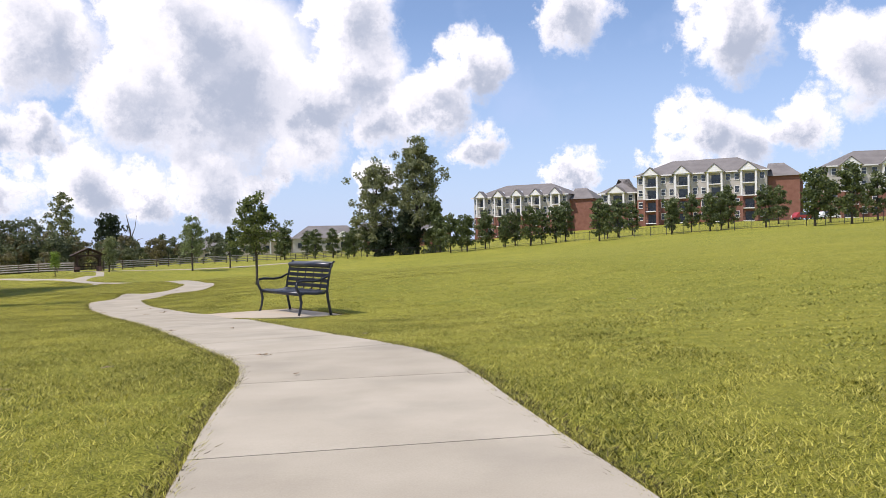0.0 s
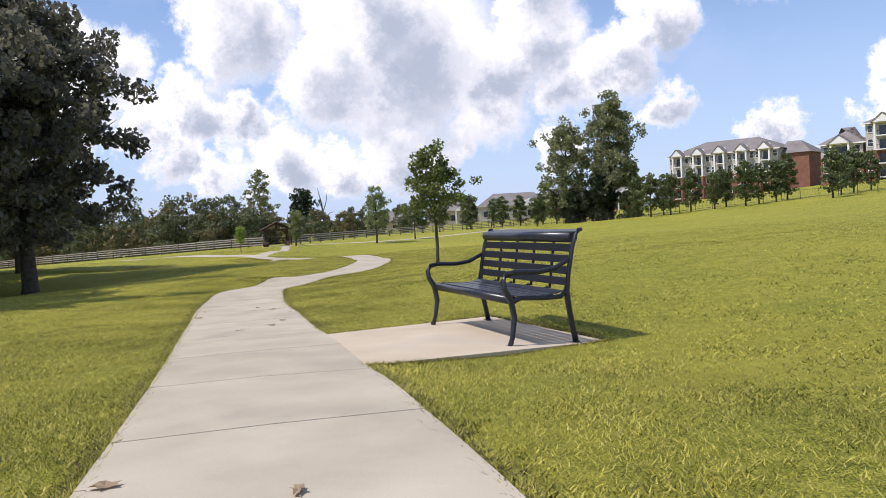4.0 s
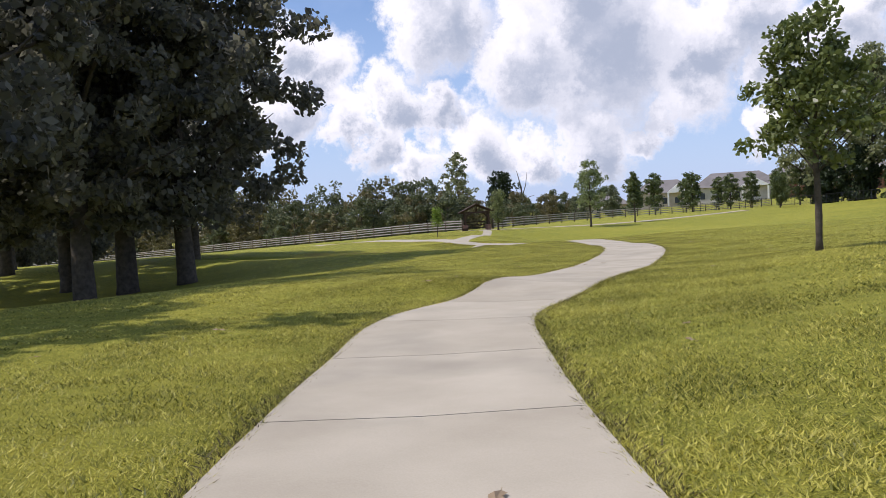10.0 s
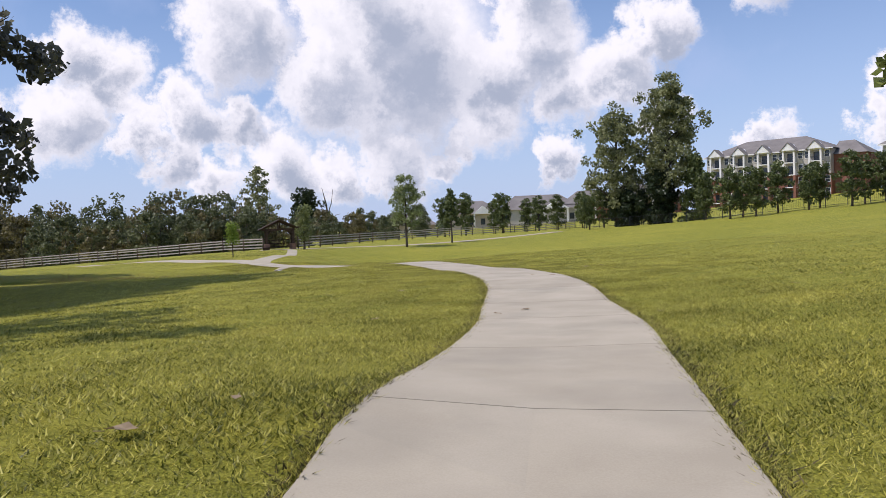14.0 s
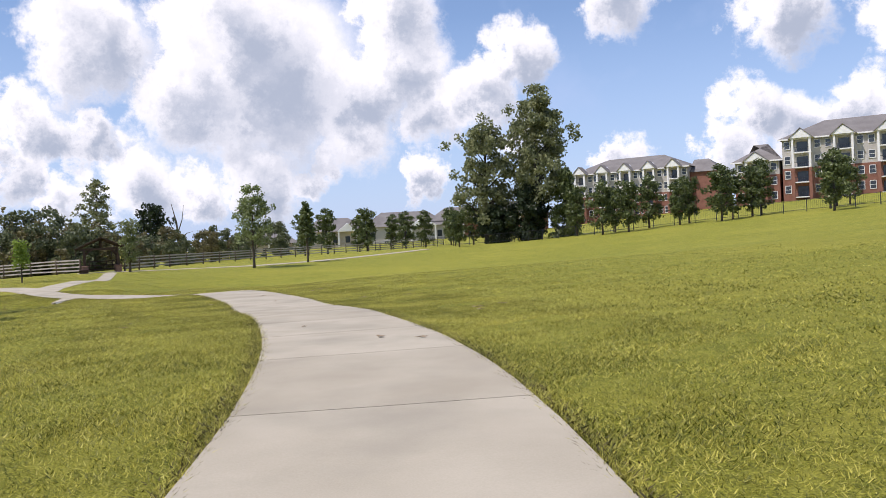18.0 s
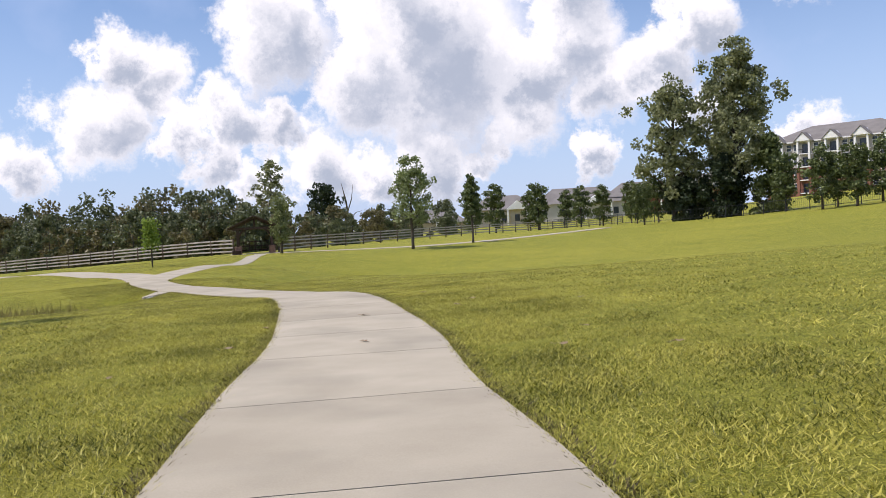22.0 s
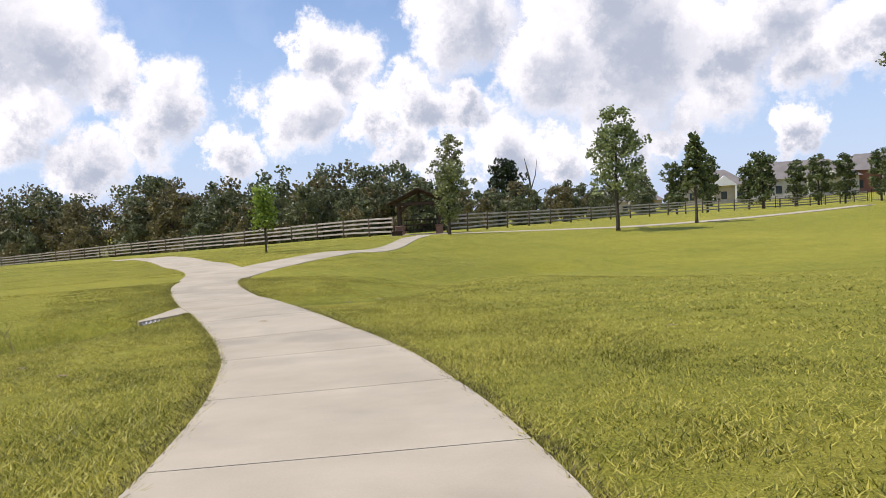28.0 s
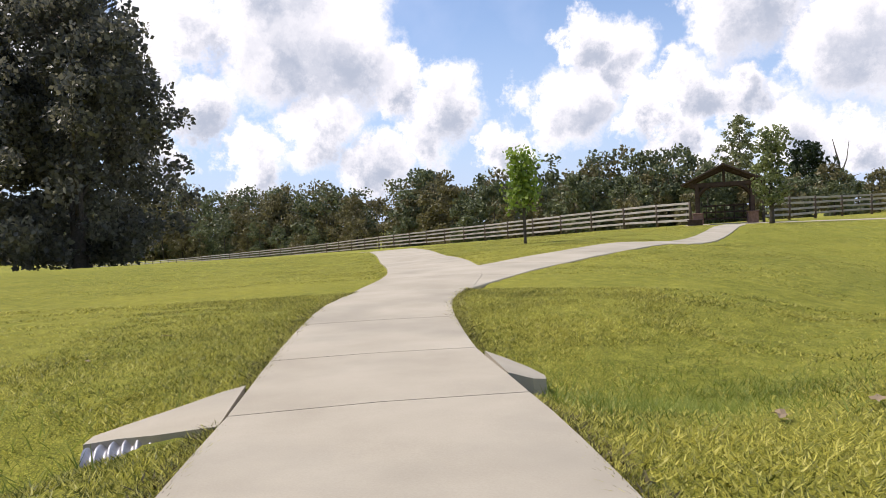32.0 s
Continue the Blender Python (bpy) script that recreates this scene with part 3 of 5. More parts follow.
def walkway(name, line, s_all, joints, half, label, lift=0.02, detail=4):
    bed_v, bed_f = [], []
    for i in range(0, len(line), 2):
        p, d = at_length(line, s_all, s_all[i])
        nrm = np.array([-d[1], d[0]])
        for side in (1, -1):
            x, y = p[:2] + nrm * side * (half(s_all[i]) - 0.03)
            bed_v.append((x, y, ground_at(x, y, False) + lift - 0.05))
    for i in range(len(bed_v) // 2 - 1):
        a = 2 * i
        bed_f.append((a, a + 1, a + 3, a + 2))
    bed = tagged(new(name, mesh_from(name, bed_v, bed_f, BED)), label, "path", kind="structure")
    rng = random.Random(7)
    for j, (s0, s1) in enumerate(zip(joints, joints[1:])):
        s0, s1 = s0 + 0.006, s1 - 0.006
        n = detail
        bm = bmesh.new()
        rows = []
        for k in range(n + 1):
            s = s0 + (s1 - s0) * k / n
            p, d = at_length(line, s_all, s)
            nrm = np.array([-d[1], d[0]])
            row = []
            for u in (1.0, 0.985, 0.0, -0.985, -1.0):
                x, y = p[:2] + nrm * u * half(s)
                z = ground_at(x, y, False) + lift - (0.012 if abs(u) == 1.0 else 0) - (0.004 if k in (0, n) else 0)
                row.append(bm.verts.new((x, y, z)))
            rows.append(row)
        for a, b in zip(rows, rows[1:]):
            for k in range(4):
                bm.faces.new((a[k + 1], b[k + 1], b[k], a[k]))
        ring = [r[0] for r in rows] + rows[-1][1:4] + [r[4] for r in rows[::-1]] + rows[0][3:0:-1]
        low = [bm.verts.new(v.co - Vector((0, 0, 0.11))) for v in ring]
        for k in range(len(ring)):
            bm.faces.new((ring[k], low[k], low[(k + 1) % len(ring)], ring[(k + 1) % len(ring)]))
        bmesh.ops.recalc_face_normals(bm, faces=bm.faces[:])
        part("concrete_slab", bm, CONCRETE, bed)
    return bed


# ---- things: trees ----
def branchy(bm, rng, height, trunk_r, split, crown_r, limbs, lean=0.0):
    """A tapered trunk with limbs; returns the limb tips."""
    pts, rad = [], []
    wob = crown_r * 0.05
    for k in range(7):
        f = k / 6
        pts.append((rng.uniform(-wob, wob) * f + lean * f, rng.uniform(-wob, wob) * f, height * 0.92 * f))
        rad.append(trunk_r * (1.15 if k == 0 else 1.0) * (1 - f) ** 0.8 + 0.012)
    pts.insert(1, (0, 0, min(0.3, height * 0.05)))
    rad.insert(1, trunk_r * 1.05)
    tube(bm, pts, rad, 9)
    tips = []
    for k in range(limbs):
        f = split + (0.9 - split) * (k + rng.random()) / limbs
        base = Vector((lean * f, 0, height * 0.92 * f))
        ang = k * 2.4 + rng.uniform(-0.4, 0.4)
        reach = crown_r * (0.95 - 0.6 * max(0, (f - split) / (1 - split))) * rng.uniform(0.65, 1.0)
        rise = reach * rng.uniform(0.35, 0.9)
        tip = base + Vector((math.cos(ang) * reach, math.sin(ang) * reach, rise))
        mid = base.lerp(tip, 0.5) + Vector((0, 0, reach * 0.08))
        r0 = trunk_r * 0.42 * (1 - f * 0.6)
        tube(bm, [base, mid, tip], [r0, r0 * 0.6, 0.012], 5, cap=False)
        tips.append((base, mid, tip))
        for _ in range(2):
            b2 = mid.lerp(tip, rng.random() * 0.7)
            t2 = b2 + Vector((rng.uniform(-1, 1), rng.uniform(-1, 1), rng.uniform(0.1, 0.9))) * reach * 0.4
            tube(bm, [b2, t2], [r0 * 0.35, 0.008], 4, cap=False)
            tips.append((b2, b2.lerp(t2, 0.5), t2))
    return tips


def leaf_cloud(seed, centres, spread, count, size, squash=0.8, droop=0.3):
    """Folded leaf-shaped quads in clumps about the centres: (n, 4, 3)."""
    rng = np.random.default_rng(seed)
    c = np.array(centres, float)
    pick = rng.integers(0, len(c), count)
    off = rng.normal(0, 1, (count, 3))
    off /= np.maximum(np.linalg.norm(off, axis=1, keepdims=True), 1e-6)
    off *= (rng.random((count, 1)) ** 0.45) * spread[pick][:, None] if isinstance(spread, np.ndarray) else (rng.random((count, 1)) ** 0.45) * spread
    off[:, 2] *= squash
    p = c[pick] + off
    a = rng.normal(0, 1, (count, 3))
    a[:, 2] -= droop
    a /= np.linalg.norm(a, axis=1, keepdims=True)
    b = np.cross(a, rng.normal(0, 1, (count, 3)))
    b /= np.maximum(np.linalg.norm(b, axis=1, keepdims=True), 1e-6)
    s = size * rng.uniform(0.6, 1.35, (count, 1))
    a, b = a * s, b * s * 0.36
    return np.stack([p - a * 0.5, p + b - a * 0.05, p + a * 0.5, p - b - a * 0.05], 1)


def crown_centres(rng, shape, z0, z1, r, n, holes=0.0):
    """Clump centres in a crown from z0 to z1: round, cone, vase or column."""
    out = []
    while len(out) < n:
        f = rng.random()
        if shape == "round":
            w = math.sin(math.pi * min(1, 0.12 + f * 0.86)) ** 0.6
        elif shape == "broad":
            w = min(1.0, 0.45 + f * 3.0) * (1 - f) ** 0.6
        elif shape == "cone":
            w = (1 - f) ** 0.75 * 0.95 + 0.08
        elif shape == "vase":
            w = math.sin(math.pi * (0.15 + 0.72 * f)) ** 0.5 * (0.55 + 0.45 * f)
        else:
            w = math.sin(math.pi * (0.1 + 0.86 * f)) ** 0.4
        ang, rr = rng.random() * 2 * math.pi, rng.random() ** 0.5
        lump = 1 + 0.22 * math.sin(ang * 3 + f * 7 + z1) + 0.15 * math.sin(ang * 5 - f * 11)
        out.append((math.cos(ang) * rr * w * r * lump, math.sin(ang) * rr * w * r * lump, z0 + (z1 - z0) * f))
    return out


def make_tree(name, label, category, x, y, height, crown_r, crown_z, trunk_r, leaf, leaves, size, seed, shape="round", clumps=70, spread=None, limbs=9, split=0.3, lean=0.0, bark=None, group="", z=None):
    rng = random.Random(seed)
    t = thing(name, Matrix.Translation((x, y, (ground_at(x, y) if z is None else z) - 0.03)), label, category, group)
    bm = bmesh.new()
    tips = branchy(bm, rng, height, trunk_r, split, crown_r, limbs, lean)
    part("trunk", bm, bark or BARK, t)
    cs = crown_centres(rng, shape, crown_z, height, crown_r * 0.86, clumps)
    cs += [tuple(base.lerp(tip, 0.8)) for base, _, tip in tips]
    cs = [(cx + lean * (cz / height), cy, cz) for cx, cy, cz in cs]
    sp = spread or crown_r * 0.24
    co = leaf_cloud(seed, cs, sp, leaves, size)
    mesh_part("crown", arrays_mesh("crown", co, 4, leaf), t)
    return t


# ---- the bench on its pad ----
BENCH_AT, BENCH_TURN = (-3.27, 16.94), -0.965


def bench():
    t = thing("park_bench", Matrix.Translation((*BENCH_AT, PAD_Z)) @ Matrix.Rotation(BENCH_TURN, 4, "Z") @ Matrix.Scale(1.05, 4, Vector((0, 0, 1))), "black painted steel park bench with slatted back and seat", "bench")
    L = 1.06  # half its length; local +y is the back

    def side(x):
        bm = bmesh.new()
        # front leg, sweeping up into the arm
        tube(bm, [(x, -0.40, 0.015), (x, -0.36, 0.12), (x, -0.33, 0.30), (x, -0.36, 0.46), (x, -0.42, 0.56), (x, -0.435, 0.64), (x, -0.40, 0.695), (x, -0.30, 0.715), (x, -0.05, 0.70), (x, 0.12, 0.72), (x, 0.23, 0.77), (x, 0.305, 0.80)],
             [0.032, 0.029, 0.030, 0.031, 0.030, 0.029, 0.028, 0.026, 0.024, 0.024, 0.024, 0.023], 8, flat=0.8)
        return bm

    def back_leg(x):
        bm = bmesh.new()
        tube(bm, [(x, 0.33, 0.015), (x, 0.31, 0.12), (x, 0.27, 0.32), (x, 0.25, 0.50), (x, 0.285, 0.70), (x, 0.33, 0.90), (x, 0.37, 1.02), (x, 0.41, 1.065), (x, 0.45, 1.07)],
             [0.032, 0.029, 0.030, 0.030, 0.028, 0.027, 0.026, 0.022, 0.018], 8, flat=0.8)
        return bm

    def rail_under(x):
        bm = bmesh.new()
        tube(bm, [(x, -0.35, 0.44), (x, -0.25, 0.475), (x, 0.0, 0.455), (x, 0.18, 0.455), (x, 0.265, 0.53)], 0.024, 8, flat=0.8)
        return bm

    for x in (-L, L):
        part("front_leg_and_arm", side(x), IRON, t)
        part("back_leg", back_leg(x), IRON, t)
        part("seat_bracket", rail_under(x), IRON, t)
        for yy in (-0.40, 0.33):
            bm = bmesh.new()
            box(bm, (x, yy, 0.008), (0.13, 0.075, 0.016), bevel=0.004)
            tube(bm, [(x - 0.045, yy, 0.014), (x - 0.045, yy, 0.05)], 0.011, 6)
            tube(bm, [(x + 0.045, yy, 0.014), (x + 0.045, yy, 0.035)], 0.014, 6)
            part("foot_plate", bm, IRON, t)
    # seat: a rolled front edge and wide slats in a shallow dip
    for y0, z0, w, tilt in ((-0.235, 0.487, 0.082, 4), (-0.13, 0.478, 0.082, 2), (-0.025, 0.474, 0.082, 0), (0.08, 0.478, 0.082, -5), (0.18, 0.494, 0.08, -16)):
        bm = bmesh.new()
        box(bm, (0, y0, z0), (2 * L - 0.05, w, 0.012), Matrix.Rotation(radians(-tilt), 4, "X"), 0.004)
        part("seat_slat", bm, IRON, t)
    bm = bmesh.new()
    tube(bm, [(-L + 0.02, -0.325, 0.455), (L - 0.02, -0.325, 0.455)], 0.040, 12)
    box(bm, (0, -0.305, 0.482), (2 * L - 0.05, 0.06, 0.012), Matrix.Rotation(radians(-14), 4, "X"), 0.003)
    part("seat_front_roll", bm, IRON, t)
    for z0 in (0.585, 0.69, 0.795, 0.90):
        yb = 0.262 + (z0 - 0.5) * 0.17
        bm = bmesh.new()
        box(bm, (0, yb, z0), (2 * L - 0.05, 0.012, 0.075), Matrix.Rotation(radians(-10), 4, "X"), 0.004)
        part("back_slat", bm, IRON, t)
    bm = bmesh.new()
    tube(bm, [(-L + 0.01, 0.352, 1.0), (L - 0.01, 0.352, 1.0)], 0.052, 14)
    box(bm, (0, 0.41, 1.055), (2 * L - 0.02, 0.10, 0.012), Matrix.Rotation(radians(12), 4, "X"), 0.003)
    part("top_rail", bm, IRON, t)
    for x in (-0.63, -0.21, 0.21, 0.63):
        bm = bmesh.new()
        tube(bm, [(x, 0.295, 0.50), (x, 0.33, 0.70), (x, 0.372, 0.97)], 0.016, 6)
        tube(bm, [(x, -0.31, 0.465), (x, 0.0, 0.458), (x, 0.18, 0.47), (x, 0.272, 0.51)], 0.018, 6)
        part("slat_strap", bm, IRON, t)


def bench_pad():
    """A tan slab beside the walkway, level with it."""
    bm = bmesh.new()
    tops = [bm.verts.new((x, y, PAD_Z - 0.004 if k in (0, 3) else ground_at(x, y, False) + 0.004)) for k, (x, y) in enumerate(PAD_OUTLINE)]
    lows = [bm.verts.new(v_.co - Vector((0, 0, 0.14))) for v_ in tops]
    bm.faces.new(tops)
    for k in range(4):
        bm.faces.new((tops[k], lows[k], lows[(k + 1) % 4], tops[(k + 1) % 4]))
    bmesh.ops.recalc_face_normals(bm, faces=bm.faces[:])
    ob = part("bench_pad", bm, PAD, None)
    tagged(ob, "tan concrete pad under the bench beside the path", "pad", kind="structure")


bench_pad()
bench()

# ---- trees ----
oak = make_tree("young_oak", "young oak with a thin dark trunk and open green crown", "tree", -8.12, 33.2, 3.95, 1.3, 1.4, 0.05, LEAF_YOUNG, 5200, 0.105, 11, "round", 27, 0.22, 24, 0.33)
make_tree("maple", "rounded young maple with a sunlit pale green crown", "tree", -32.3, 98.2, 6.8, 2.25, 1.7, 0.11, LEAF_MAPLE, 4600, 0.19, 12, "round", 46, 0.40, 22, 0.22)
make_tree("young_pine", "slim young conifer on a thin straight trunk", "tree", -29.4, 104.83, 5.4, 1.2, 1.7, 0.09, LEAF_ROW, 2300, 0.22, 13, "cone", 26, 0.32, 16, 0.3)
make_tree("pear_tree", "narrow flame-shaped ornamental pear beside the shelter", "tree", -41.67, 95.57, 4.5, 1.15, 0.7, 0.10, LEAF_PEAR, 2700, 0.15, 14, "vase", 40, 0.34, 16, 0.15)
make_tree("lime_sapling", "small sapling with bright lime-green leaves", "tree", -38.9, 76.9, 2.45, 0.46, 0.9, 0.035, LEAF_GUM, 1300, 0.12, 15, "column", 26, 0.32, 7, 0.35)
# two poplars over a dark thicket
make_tree("tall_poplar", "tall poplar with a ragged glossy crown", "tree", -6.0, 149.0, 22.2, 7.0, 2.6, 0.45, LEAF_POPLAR, 17000, 0.42, 21, "round", 110, 1.1, 34, 0.12, group="pair of poplars")
make_tree("tall_poplar", "shorter poplar of the pair, with an open top", "tree", -13.6, 147.5, 18.6, 6.0, 2.2, 0.38, LEAF_POPLAR, 11500, 0.42, 22, "round", 76, 1.0, 30, 0.10, group="pair of poplars")
for k, (x, y, h, r) in enumerate(((-12.2, 145.8, 5.0, 3.0), (-7.6, 145.6, 7.6, 2.9), (-2.4, 145.0, 9.2, 2.7))):
    make_tree("dark_shrub", "dense dark evergreen shrub at the foot of the poplars", "shrub", x, y, h, r, 0.1, 0.12, (LEAF_DARK, LEAF_DARK, LEAF_ROW)[k], 6000, 0.4, 31 + k, "round" if k < 2 else "cone", 70, 0.8, 6, 0.1)

# the dark grove of big oaks
big = make_tree("big_oak", "tall old oak with a dense dark crown in the grove", "tree", -36.6, 43.4, 17.5, 7.6, 3.3, 0.46, LEAF_OAK, 21000, 0.34, 41, "round", 150, 0.9, 16, 0.2, group="oak grove")
big2 = make_tree("big_oak", "tall old oak with a dense dark crown in the grove", "tree", -34.6, 45.0, 16.5, 8.1, 3.1, 0.42, LEAF_OAK, 22000, 0.34, 42, "round", 150, 0.9, 16, 0.2, group="oak grove")
# the last three copies are added, trunks out of view, to shade the lawn
for src, x, y, turn, s in ((big2, -41.4, 44.0, 1.2, 1.0), (big, -54.0, 48.9, 2.6, 0.95), (big2, -45.0, 55.7, 3.9, 0.75), (big, -50.5, 50.5, 5.1, 0.95), (big2, -60.0, 53.0, 0.6, 1.0), (big, -33.6, 38.9, 0.3, 0.9), (big, -47.5, 40.5, 4.2, 1.05), (big2, -39.5, 37.2, 2.2, 0.98), (big, -26.2, 19.6, 1.0, 0.95), (big2, -27.6, 28.2, 5.5, 0.92), (big, -21.5, 9.0, 3.0, 0.9)):
    copy_thing(src, Matrix.Translation((x, y, ground_at(x, y) - 0.04)) @ Matrix.Rotation(turn, 4, "Z") @ Matrix.Scale(s, 4))
low = make_tree("spreading_oak", "broad old oak with boughs reaching down to the grass", "tree", -92.0, 81.0, 28.0, 12.8, 1.0, 0.6, LEAF_OAK, 34000, 0.45, 43, "broad", 230, 1.5, 12, 0.12, group="oak grove")
for x, y, turn, s in ((-101.0, 74.0, 2.0, 1.05), (-108.0, 86.0, 3.3, 1.0)):
    copy_thing(low, Matrix.Translation((x, y, ground_at(x, y) - 0.04)) @ Matrix.Rotation(turn, 4, "Z") @ Matrix.Scale(s, 4))

# the row of small trees along the hill
row_a = make_tree("row_tree", "small dark green tree in the row along the hill fence", "tree", 0.3, 128, 6.4, 2.0, 0.9, 0.12, LEAF_ROW, 2600, 0.3, 51, "round", 40, 0.5, 12, 0.15, group="trees along the hill")
row_b = make_tree("row_tree", "small upright tree in the row along the hill fence", "tree", 3.0, 126, 6.0, 1.8, 0.8, 0.12, LEAF_ROW, 2400, 0.3, 52, "vase", 38, 0.5, 12, 0.15, group="trees along the hill")
ROW = [(0, 6.1, 130, 1.0), (1, 9.25, 128, 0.9), (0, 13.0, 124.1, 1.0), (1, 17.6, 128, 1.0), (0, 22.8, 118.2, 1.0), (0, 31.8, 135.3, 0.9), (1, 34.3, 120.3, 0.95),
       (0, 38.9, 125.3, 0.95), (1, 40.2, 120.3, 1.0), (0, 45.9, 128.4, 1.1), (0, 48.0, 118.4, 1.0), (0, 55.0, 130.5, 1.0), (1, 50.7, 108.4, 1.35), (0, 54.3, 105.5, 1.3),
       (0, 61.6, 112.5, 1.1), (1, -16.8, 129.9, 0.75), (0, -15.7, 149.9, 1.0), (0, -23.7, 159.8, 0.95), (1, -31.5, 149.7, 1.1), (0, -29.0, 159.8, 0.9), (1, -1.5, 140, 1.1),
       (0, -38, 152, 1.1), (1, -43, 158, 1.15), (0, -20, 166, 1.0), (1, -10, 158, 0.9), (0, 2.2, 131, 0.85), (1, 11.2, 131.5, 0.95), (0, 15.2, 127.5, 0.9), (0, 19.6, 131, 1.05), (1, 25.6, 126, 0.95), (0, 28.4, 131, 1.0), (1, 36.6, 128, 0.95), (0, 43.0, 123.5, 0.9), (1, 57.5, 118, 1.1), (0, -26, 152, 0.9), (1, -34.5, 160, 1.0), (0, -18.5, 152, 0.85), (1, 64, 104, 1.2), (0, 67, 109, 1.2)]
for k, (v_, x, y, s) in enumerate(ROW):
    copy_thing((row_a, row_b)[v_], Matrix.Translation((x, y, ground_at(x, y) - 0.04)) @ Matrix.Rotation(k * 1.7, 4, "Z") @ Matrix.Scale(s, 4))


def woodland():
    """The belt of wild wood beyond the paddock fence: many crowns, one mass."""
    rng = random.Random(91)
    line, s_all = curve([(-330, 70, 0), (-270, 100, 0), (-210, 128, 0), (-150, 135, 0), (-112, 134, 0), (-84, 128, 0), (-66, 128, 0), (-60, 142, 0), (-52, 162, 0), (-42, 182, 0)], 2.0)
    blocks, kinds = [], []
    trunks = bmesh.new()
    for k in range(330):
        s = rng.random() * s_all[-1]
        p, d = at_length(line, s_all, s)
        off = rng.random() ** 0.7 * 26 + 1
        x, y = p[0] - d[1] * off, p[1] + d[0] * off
        g = ground_at(x, y)
        h = (3.0 + 7.6 * min(1, off / 11)) * rng.uniform(0.7, 1.25) * float(np.interp(s, [0, 150, 220, 255, 266, 300, 340], [1.75, 1.3, 1.0, 0.85, 0.66, 0.5, 0.5]))
        r = h * rng.uniform(0.28, 0.42)
        cs = [(x + a, y + b, g + c) for a, b, c in crown_centres(rng, rng.choice(("round", "round", "column", "column")), 0.1, h, r, 30)]
        blocks.append(leaf_cloud(1000 + k, cs, r * 0.34, 1350, 0.46 * (h / 8) ** 0.6))
        kinds.append(rng.random() < (0.6 if s < 235 else 0.3))
        tube(trunks, [(x, y, g - 0.1), (x, y, g + h * 0.8)], [0.12, 0.03], 5, cap=False)
    wood = thing("woodland", Matrix(), "belt of wild green woodland beyond the fence", "woodland", kind="stuff")
    for olive, mat in ((False, LEAF_WOOD), (True, LEAF_OLIVE)):
        mesh_part("leaves", arrays_mesh("leaves", np.concatenate([b for b, k in zip(blocks, kinds) if k == olive]), 4, mat), wood)
    part("trunks", trunks, BARK, wood)


woodland()
OPEN, DEAD = (-96.9, 195.4), (-90.0, 205.7)
make_tree("open_tree", "taller bushy tree with see-through crown behind the shelter", "tree", OPEN[0], OPEN[1], 19.5, 5.6, 4.8, 0.36, LEAF_POPLAR, 4600, 0.48, 61, "round", 54, 0.9, 24, 0.2)
make_tree("ragged_tree", "half-dead dark tree with a ragged crown", "tree", DEAD[0], DEAD[1], 14.5, 5.4, 2.5, 0.35, LEAF_DARK, 3600, 0.6, 62, "vase", 20, 1.4, 14, 0.25)


def dead_tree():
    x, y = DEAD[0] + 5.0, DEAD[1] + 3
    t = thing("dead_tree", Matrix.Translation((x, y, ground_at(x, y) - 0.05)) @ Matrix.Scale(1.65, 4), "bare dead tree trunk with a few leaning limbs", "tree")
    bm = bmesh.new()
    tube(bm, [(0, 0, 0), (0.1, 0, 3), (-0.2, 0, 6), (-0.8, 0, 8.6)], [0.22, 0.17, 0.11, 0.03], 7)
    tube(bm, [(-0.05, 0, 4.5), (0.6, 0.1, 6.3), (0.9, 0.1, 8.3)], [0.1, 0.06, 0.02], 5)
    tube(bm, [(0.05, 0, 3.4), (1.2, 0.0, 4.4), (2.0, 0.1, 4.6)], [0.09, 0.05, 0.02], 5)
    part("trunk", bm, BARK, t)


dead_tree()


# ---- the paddock fence and the gate shelter ----
FENCE_L = [(-205, 106, 0), (-151, 108.5, 0), (-125, 109, 0), (-103.6, 108.1, 0), (-82.4, 105.35, 0), (-61, 101.5, 0), (-52.2, 99.7, 0), (-47.0, 97.7, 0)]
FENCE_R = [(-44.4, 100.2, 0), (-44.6, 105, 0), (-44.2, 111, 0), (-42, 121.5, 0), (-38.6, 132, 0), (-30.9, 152, 0), (-21.6, 170, 0)]


